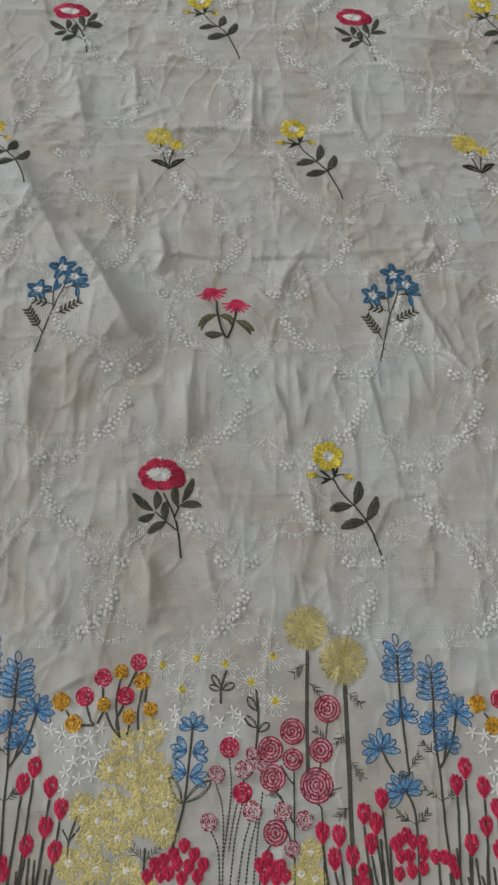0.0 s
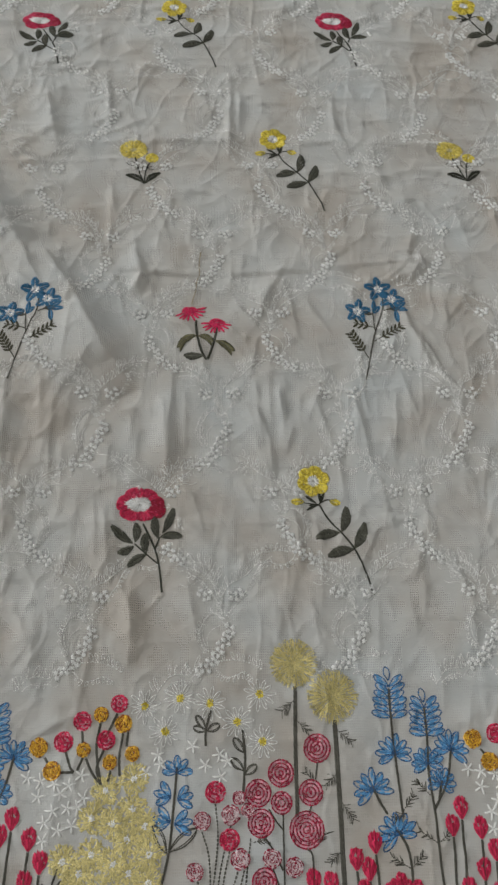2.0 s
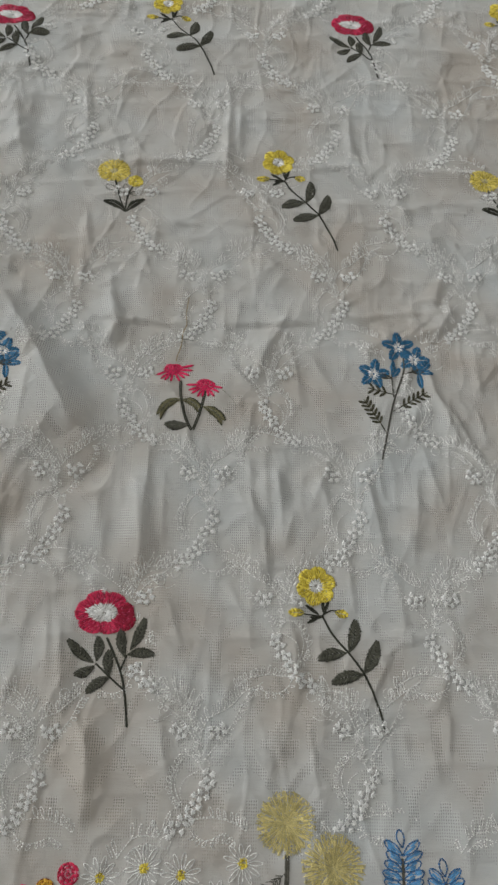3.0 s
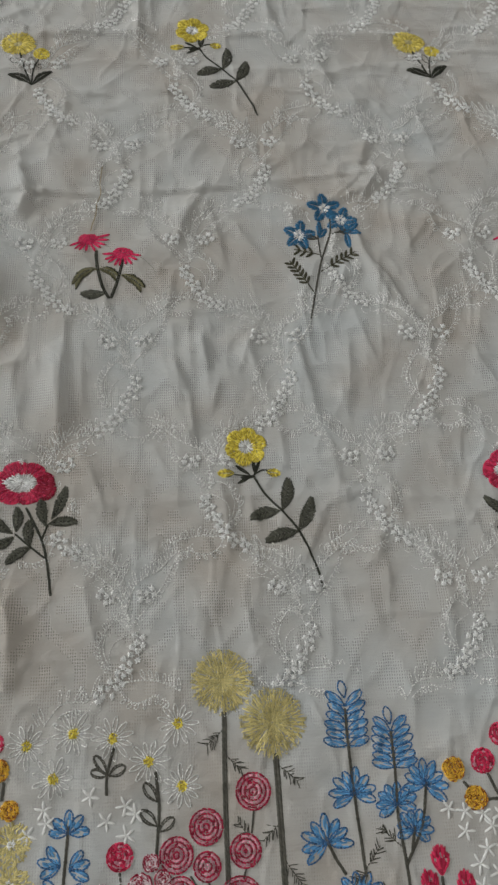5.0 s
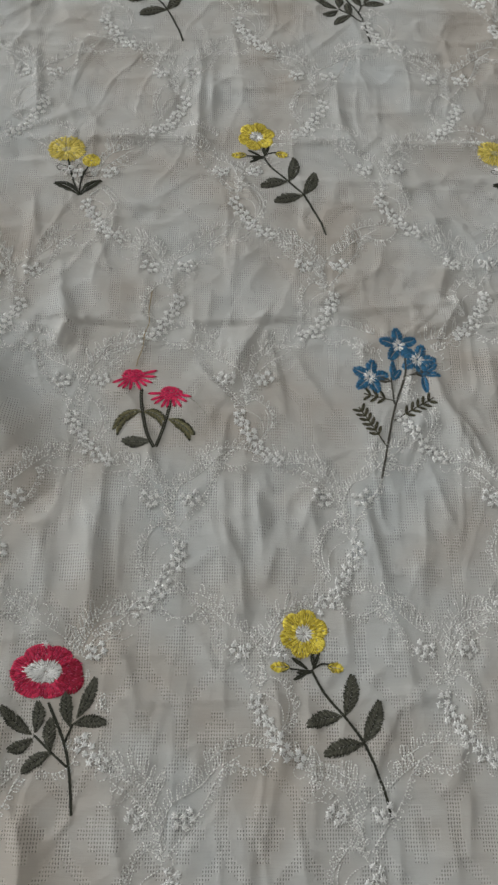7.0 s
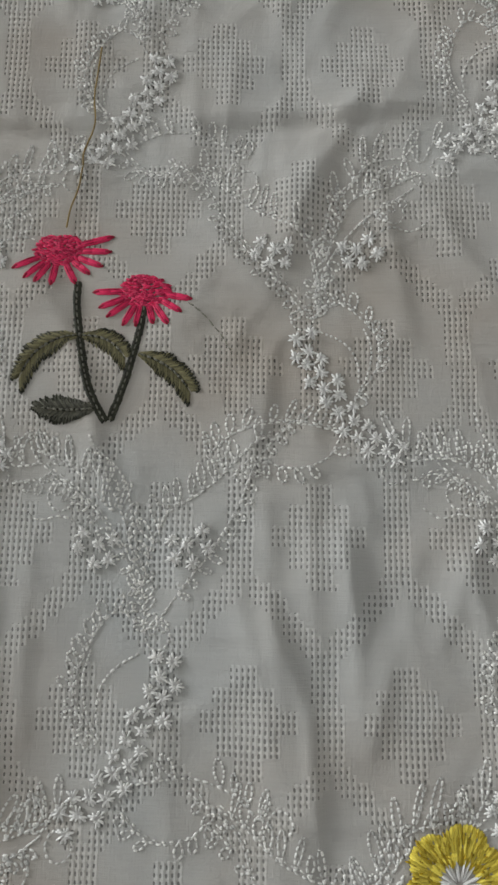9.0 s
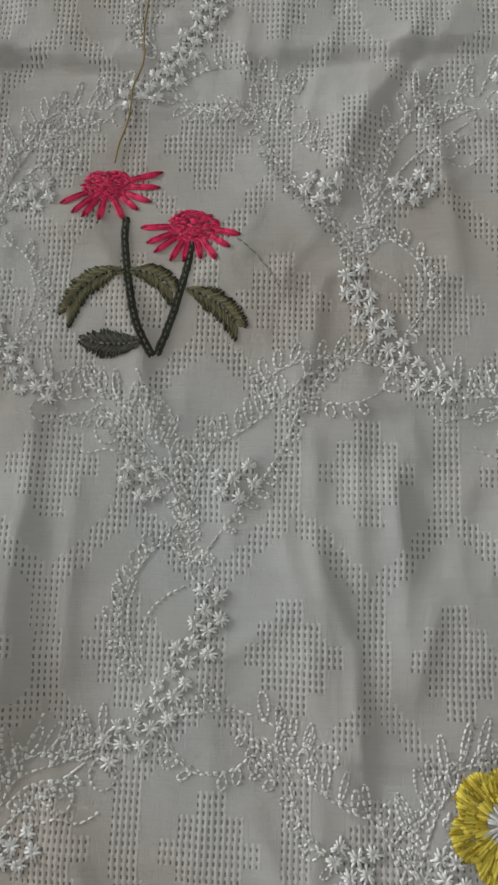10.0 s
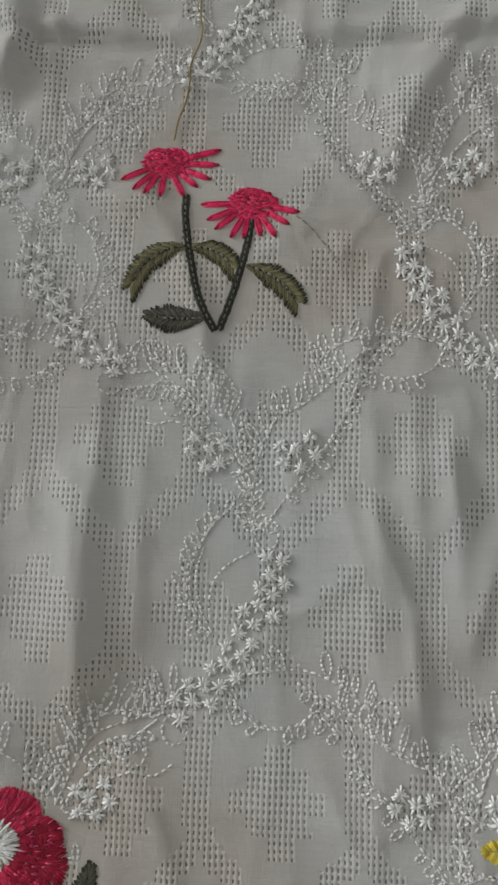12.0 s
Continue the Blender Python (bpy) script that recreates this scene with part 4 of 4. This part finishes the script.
RINGS = ((92, -345, 10.4), (63, -363, 9.8), (45, -377, 9.7), (63, -384, 7.9), (86, -377, 9.1), (47, -398, 9.8), (82, -403, 13.0), (49, -437, 9.0))
PINK_BALLS = ((2, -396, 6.7), (24, -392, 7.3), (31, -422, 7.3), (55, -422, 7.0), (72, -428, 7.0), (-3, -430, 6.4), (30, -380, 5.1), (37, -389, 5.1), (62, -448, 6))
TULIPS = ((134, -411), (119, -422), (128.5, -429), (124, -443), (86, -436), (99, -438), (95, -454), (109, -452), (203, -388), (195, -400), (217, -402), (226.5, -417), (216, -430), (203, -443), (225, -447))
RED_TIPS = ((-21, -446), (-29, -452), (-13, -452), (-36, -456), (-26, -458), (-17, -460), (-6, -459), (-43, -459), (-48, -467), (-32, -465), (-22, -468), (-10, -467), (-38, -466),
            (43, -454), (37, -459), (46, -460), (53, -459), (41, -467), (50, -468), (57, -466))
RED_TIPS_TWO = ((152, -437), (143, -444), (147, -441), (157, -442), (164, -442), (147, -452), (154, -452), (165, -450), (164, -460), (145, -464), (155, -462), (174, -452), (181, -452),
                (186, -455), (189, -462), (117, -462), (119, -472), (113, -470))

for k in (-1, 0, 1):
    ox, oy = REPEAT_X * k, REPEAT_Y * k

    def at(x, y):
        return (x + ox, y + oy)

    for x, y, r in CRIMSON_BALLS + ORANGE_BALLS:
        if in_view(x + ox):
            ring_bloom(*at(x, y), r, "solid" if (x, y, r) in CRIMSON_BALLS else "orange")
    if in_view(-90 + ox):
        for points in (((-79, -325), (-81, -345), (-76, -370)), ((-66, -318), (-72, -331), (-73, -334)), ((-75, -345), (-80, -358), (-76, -370)), ((-93, -331), (-92, -340)), ((-89, -351), (-83, -362), (-76, -370)),
                       ((-105, -346), (-100, -358), (-97, -361)), ((-91, -350), (-95, -360)), ((-121, -350), (-118, -354)), ((-107, -361), (-97, -361)), ((-61, -333), (-63, -350), (-62, -364)), ((-57, -332), (-58, -343)),
                       ((-69, -360), (-71, -368))):
            stalk([at(*p) for p in points], 1.7)
    for x, y in STARS:
        if in_view(x + ox):
            white_star(*at(x, y))
    for x, y in FIELD:
        if in_view(x + ox):
            field_flower(*at(x, y))
    for x, y in SMALL_FIELD:
        if in_view(x + ox):
            field_flower(*at(x, y), 8.0)
    if in_view(-20 + ox):
        stalk([at(-109, -456), at(-109, -443), at(-104, -426)], 1.3)
        stalk([at(-109, -445), at(-115, -436)], 1.1)
        stalk([at(-109, -444), at(-101, -434)], 1.1)
        stalk([at(-51, -468), at(-51, -448)], 1.5)
        twig(at(-51, -458), at(-62, -448), 4)
        twig(at(-51, -458), at(-39, -447), 4)
        # blue plant beside the pale field
        loop_sprig([at(-31, -452), at(-23, -419), at(-20, -387), at(-18, -358)], ((at(-24, -418), at(-35, -398), 7), (at(-23, -417), at(-2, -401), 8)))
        for x, y, turn in ((-18, -362, 90), (-22, -379, 165), (-17, -381, 15), (-22, -396, 170), (-19, -398, 10)):
            blue_floret(*at(x, y), turn, 12.5 if turn == 90 else 14, 5 if turn == 90 else 3, 170 if turn == 90 else 75)
        for x, y in ((-45, -313), (-17, -307), (7, -311), (-28, -332), (29, -325), (47, -304), (49, -340)):
            white_daisy(*at(x, y), 14.0)
        loop_sprig([at(4, -343), at(4, -331), at(8, -316)], ((at(4, -332), at(-6, -329), 5), (at(4, -331), at(-4, -320), 5), (at(5, -332), at(15, -327), 6)))
        loop_sprig([at(33, -380), at(35, -352), at(33, -331)], ((at(34, -348), at(26, -337), 6), (at(34, -361), at(24, -352), 6), (at(35, -364), at(44, -357), 6)))
    for x, y, r in RINGS:
        if in_view(x + ox):
            ring_bloom(*at(x, y), r, "ring")
    for x, y, r in ((12, -376, 7.5), (23, -409, 7.3)):
        if in_view(x + ox):
            ring_bloom(*at(x, y), r, "solid")
    for x, y, r in PINK_BALLS:
        if in_view(x + ox):
            ring_bloom(*at(x, y), r, "pink")
    if in_view(60 + ox):
        for points in (((2, -403), (8, -425), (9, LOW + 20)), ((12, -384), (14, -410), (9, -455)), ((-1, -436), (5, -450), (7, LOW + 20)), ((23, -416), (18, -440), (14, LOW + 20)), ((24, -399), (17, -425), (13, -450)),
                       ((29, -430), (24, -448), (20, LOW + 20)), ((34, -429), (29, -450), (26, LOW + 20)), ((39, -408), (35, -440), (32, LOW + 20)), ((92, -355), (90, -368)), ((86, -386), (84, -392)),
                       ((64, -392), (64, -420), (64, LOW + 20)), ((53, -388), (58, -396), (64, -403)), ((50, -408), (57, -418), (63, -430)), ((82, -416), (86, -424), (87, LOW + 20)), ((55, -428), (60, -440), (63, -450)),
                       ((46, -445), (40, -455), (36, LOW + 20))):
            stalk([at(*p) for p in points], 1.05, dashed=points[0][0] < 40)
        dandelion(*at(75, -280), 20.5)
        dandelion(*at(106, -306), 21.5)
        stalk([at(76, -298), at(75, -344), at(75, -394)], 2.8)
        stalk([at(107, -324), at(108, -376), at(109, -438), at(110, LOW + 20)], 3.4)
        for a, b in (((75, -309), (64, -318)), ((76, -324), (86, -333)), ((108, -331), (120, -341)), ((108, -363), (96, -373)), ((108, -382), (119, -397)), ((109, -417), (98, -426)), ((90, -372), (82, -361)),
                     ((88, -414), (96, -405)), ((41, -411), (52, -409))):
            twig(at(*a), at(*b))
    if in_view(165 + ox):
        lavender(*at(153, 0)[:1], -322 + oy, -294 + oy, 14.5)
        lavender(*at(181, 0)[:1], -336 + oy, -311 + oy, 14.5)
        for x, y, turn, r in ((154, -350, 95, 15), (135, -376, 110, 16), (152, -407, 112, 16), (180, -357, 100, 13), (199, -347, 75, 15), (189, -372, 80, 12)):
            blue_floret(*at(x, y), turn, r, 8, 225)
        for points in (((153, -300), (153, -320), (154, -345), (157, -395)), ((181, -314), (181, -344), (180, -364), (182, -390), (183, -422), (187, LOW + 20)), ((200, -345), (194, -370), (182, -390)),
                       ((134, -372), (139, -383), (145, -393)), ((151, -403), (159, -417), (161, -438), (160, LOW + 20)), ((190, -369), (186, -384))):
            stalk([at(*p) for p in points], 1.7)
        for a, b in (((180, -380), (168, -369)), ((157, -391), (167, -379)), ((182, -413), (168, -404)), ((182, -414), (193, -405)), ((160, -430), (146, -422)), ((160, -431), (171, -421)), ((160, -392), (150, -396))):
            twig(at(*a), at(*b))
        for x in (122, 131, 139, 176, 184, 192, 198, 206, 210, 219, 223):
            stalk([at(x + rnd(-1, 1), -452 + rnd(-16, 12)), at(x + rnd(-1, 3), LOW + 20)], 1.8)
    for x, y in TULIPS:
        if in_view(x + ox):
            tulip(*at(x, y), 12.0, 16.5, at(x + (4 if x < 150 else -3) + rnd(-1, 1), LOW + 20))
    for x, y in RED_TIPS + RED_TIPS_TWO:
        if in_view(x + ox):
            tulip(*at(x, y), 9.4, 11.0)


# ---- white trellis of stitched sprigs ----
def star_knot(S, x, y, r=2.5):
    spin = rnd(0, 45)
    for k in range(11):
        a = radians(spin + 32.7 * k + rnd(-12, 12))
        q = r * rnd(0.6, 1.2)
        S.add((x, y), (x + q * math.cos(a), y + q * math.sin(a)), 0.68, 0.9 * rnd(0.6, 1.2), 0.12)


KEPT = np.array(KEEP, float)


def clear(x, y):
    """Whether a place is free of the coloured flowers, and above their border."""
    return y > -302 and bool(((x - KEPT[:, 0]) ** 2 + (y - KEPT[:, 1]) ** 2 > KEPT[:, 2] ** 2).all())


def feather(S, T, points, side, size=7.5, gap=4.0, skip=0.0):
    """A curved vine with narrow loop leaflets along one side (or both, side 0) that reach up as well as outwards."""
    line = [T(p[0] + rnd(-0.7, 0.7), p[1] + rnd(-0.7, 0.7)) for p in points]
    dashes(S, line, 0.6, 1.4, 0.6)
    if random.random() < 0.6:
        dashes(S, [(x + rnd(0.3, 1.2), y + rnd(0.3, 1.2)) for x, y in line], 0.5, 1.3, 0.9)
    run = bend(line, gap)
    for k in range(1, len(run)):
        d = (run[k] - run[k - 1]).normalized()
        if k < skip * len(run) or random.random() < 0.08:
            continue
        for s in ((side,) if side else (-1, 1)):
            n = Vector((-d.y, d.x)) * s * T.hand
            way = n * 0.75 - d * 0.4 * rnd(0.4, 1.4) + Vector((0, 0.35 if n.y > 0 else -0.15))
            loop(S, run[k], run[k] + (way + Vector((rnd(-0.15, 0.15), rnd(-0.1, 0.1)))) * size * rnd(0.75, 1.15), rnd(1.5, 2.6), rnd(1.1, 1.6), 0.66, 1)


def curl(S, T, x, y, r):
    dashes(S, [T(x + r * math.cos(a), y + r * math.sin(a)) for a in np.linspace(0, 2 * math.pi, 9)], 0.6, 1.3)


class Placed:
    def __init__(self, ox, oy, hand, turn, tall):
        self.hand, self.go = hand, place(ox, oy, turn, hand, tall)

    def __call__(self, x, y):
        return self.go(x, y)


def trellis_sprig(ox, oy, hand, turn, tall):
    T = Placed(ox, oy, hand, turn, tall)
    V = Stitches()
    # the strands that come down from the sprig above and meet between the two knot clusters
    feather(V, T, [(-44, 35), (-36, 29), (-30, 22), (-26, 12), (-19, 2), (-11, -7), (-4, -16)], -1, 4.6, 4.4)
    feather(V, T, [(-36, 30), (-30, 27), (-22, 20), (-15, 15), (-7, 11), (-2, 4), (0.8, -9)], 1, 7.2, 4.2)
    feather(V, T, [(33, 27), (24, 23.5), (12.5, 19), (6.6, 10), (3, -1)], -1, 6.6, 4.2)
    feather(V, T, [(30, 23), (20, 16), (12, 10), (5, 0), (1, -8)], 1, 4.0, 4.4)
    dashes(V, [T(18.5, 36), T(15, 28), T(6.6, 20), T(3.7, 10), T(2, 0)], 0.7, 1.3, 0.4)
    # the curling branch beside the chain of knots
    feather(V, T, [(1, -4), (0, -12), (0, -18)], 0, 4.0, 3.4)
    feather(V, T, [(0, -17), (7, -13.5), (12, -17), (17, -25), (18, -33), (15, -40), (11, -44)], 1, 4.6, 3.0)
    dashes(V, [T(0.7, -23), T(6, -25.6), T(10, -29), T(12, -34), T(11.8, -40)], 0.65, 1.2, 0.4)
    dashes(V, [T(14, -22), T(16, -29), T(14.5, -37), T(11, -43)], 0.65, 1.2, 0.3)
    # arms to either side of the chain's foot
    feather(V, T, [(7, -54), (0, -52), (-8, -51), (-16, -52), (-25, -55), (-32, -60)], -1, 6.0, 4.2)
    feather(V, T, [(6, -56), (3, -61), (-4, -65), (-12, -64), (-18, -62), (-25, -66)], 1, 5.0, 4.2)
    feather(V, T, [(18, -57), (23, -58), (26, -63), (34, -62), (43, -64), (49, -71), (54, -77)], 1, 9.0, 4.6)
    feather(V, T, [(26, -68), (33, -67), (41, -69), (47, -74)], -1, 4.2, 4.4)
    curl(V, T, 21, -66, 3.6)
    curl(V, T, -4, -19, 3.4)
    curl(V, T, 24, 15, 3.8)
    curl(V, T, -20, 27, 3.4)
    dashes(V, [T(18, 8), T(24, 10), T(30, 9), T(35, 12)], 0.6)
    V.rows = [row for row in V.rows if clear((row[0] + row[2]) / 2, (row[1] + row[3]) / 2)]
    if not V.rows:
        return
    ob = motif("white_trellis_sprig", "white stitched vine with loop leaflets and star knots")
    part("vine", V, LACE, ob)
    spots = []
    for cx in (-13.5, 14.5):
        for dx, dy in ((-4.5, -2.5), (0, -3.5), (4.3, 0.2), (-1.5, 1.2), (-5.5, 2.2), (2.5, 4.2)):
            spots.append(T(cx + dx * (1 if cx > 0 else -1) + rnd(-0.4, 0.4), 2 + dy + rnd(-0.4, 0.4)))
    off = 3.0 if hand < 0 else 0.0
    path = bend([(x - off, y) for x, y in ((-5, -25), (-3, -31), (0, -37), (5, -43), (8, -50), (14, -56), (23, -60))], 4.3)
    for k, p in enumerate(path):
        d = (path[min(k + 1, len(path) - 1)] - path[max(k - 1, 0)]).normalized()
        n = Vector((-d.y, d.x))
        for o in ((-3.2, 1.4) if k % 2 else (-0.9, 3.6)):
            spots.append(T(*(p + n * o + Vector((rnd(-0.5, 0.5), rnd(-0.5, 0.5))))))
    spots = [p for p in spots if clear(*p)]
    for p in spots:
        K = Stitches()
        star_knot(K, *p)
        part("star_knot", K, WHITE, ob, weld=True)


# rows of sprigs: first foot, height, lean of the row, and whether it is mirrored
for x0, y0, slope, hand, tall in ((15.5, -226, 0.020, -1, 1.0), (72, -133.5, 0.014, 1, 1.0), (13, -38, 0.020, -1, 1.14), (60.5, 51, 0.030, 1, 0.98), (4.5, 142, 0.048, -1, 0.98), (54, 234, 0.055, 1, 1.0),
                                  (3, 334, 0.030, -1, 1.06), (55, 428, 0.030, 1, 1.0), (2, 520, 0.030, -1, 1.0)):
    for k in range(-4, 4):
        x = x0 + 113.3 * k
        if -270 < x < 400:
            trellis_sprig(x, y0 + slope * (x - x0), hand, math.degrees(slope), tall)


# ---- a loose thread on the cloth ----
def loose_thread():
    line = bend([(-7, 122), (-8.2, 112), (-8.6, 104), (-7.8, 96), (-9.8, 90), (-11, 85), (-10.8, 80), (-12, 73), (-14, 67), (-15, 61)], 1.5)
    cu = bpy.data.curves.new("loose_thread", "CURVE")
    cu.dimensions, cu.bevel_depth, cu.bevel_resolution = "3D", 0.00028, 1
    sp = cu.splines.new("POLY")
    sp.points.add(len(line) - 1)
    top = [float(on_cloth(np.array(p.x), np.array(p.y))) + 0.9 for p in line]
    for p, q, z in zip(sp.points, line, top):
        p.co = (q.x * 0.001, q.y * 0.001, z * 0.001, 1)
    cu.materials.append(thread("golden_brown_thread", (0.24, 0.17, 0.06), 0.2))
    tagged(new("loose_thread", cu), "loose golden-brown thread lying on the cloth", "thread")


loose_thread()
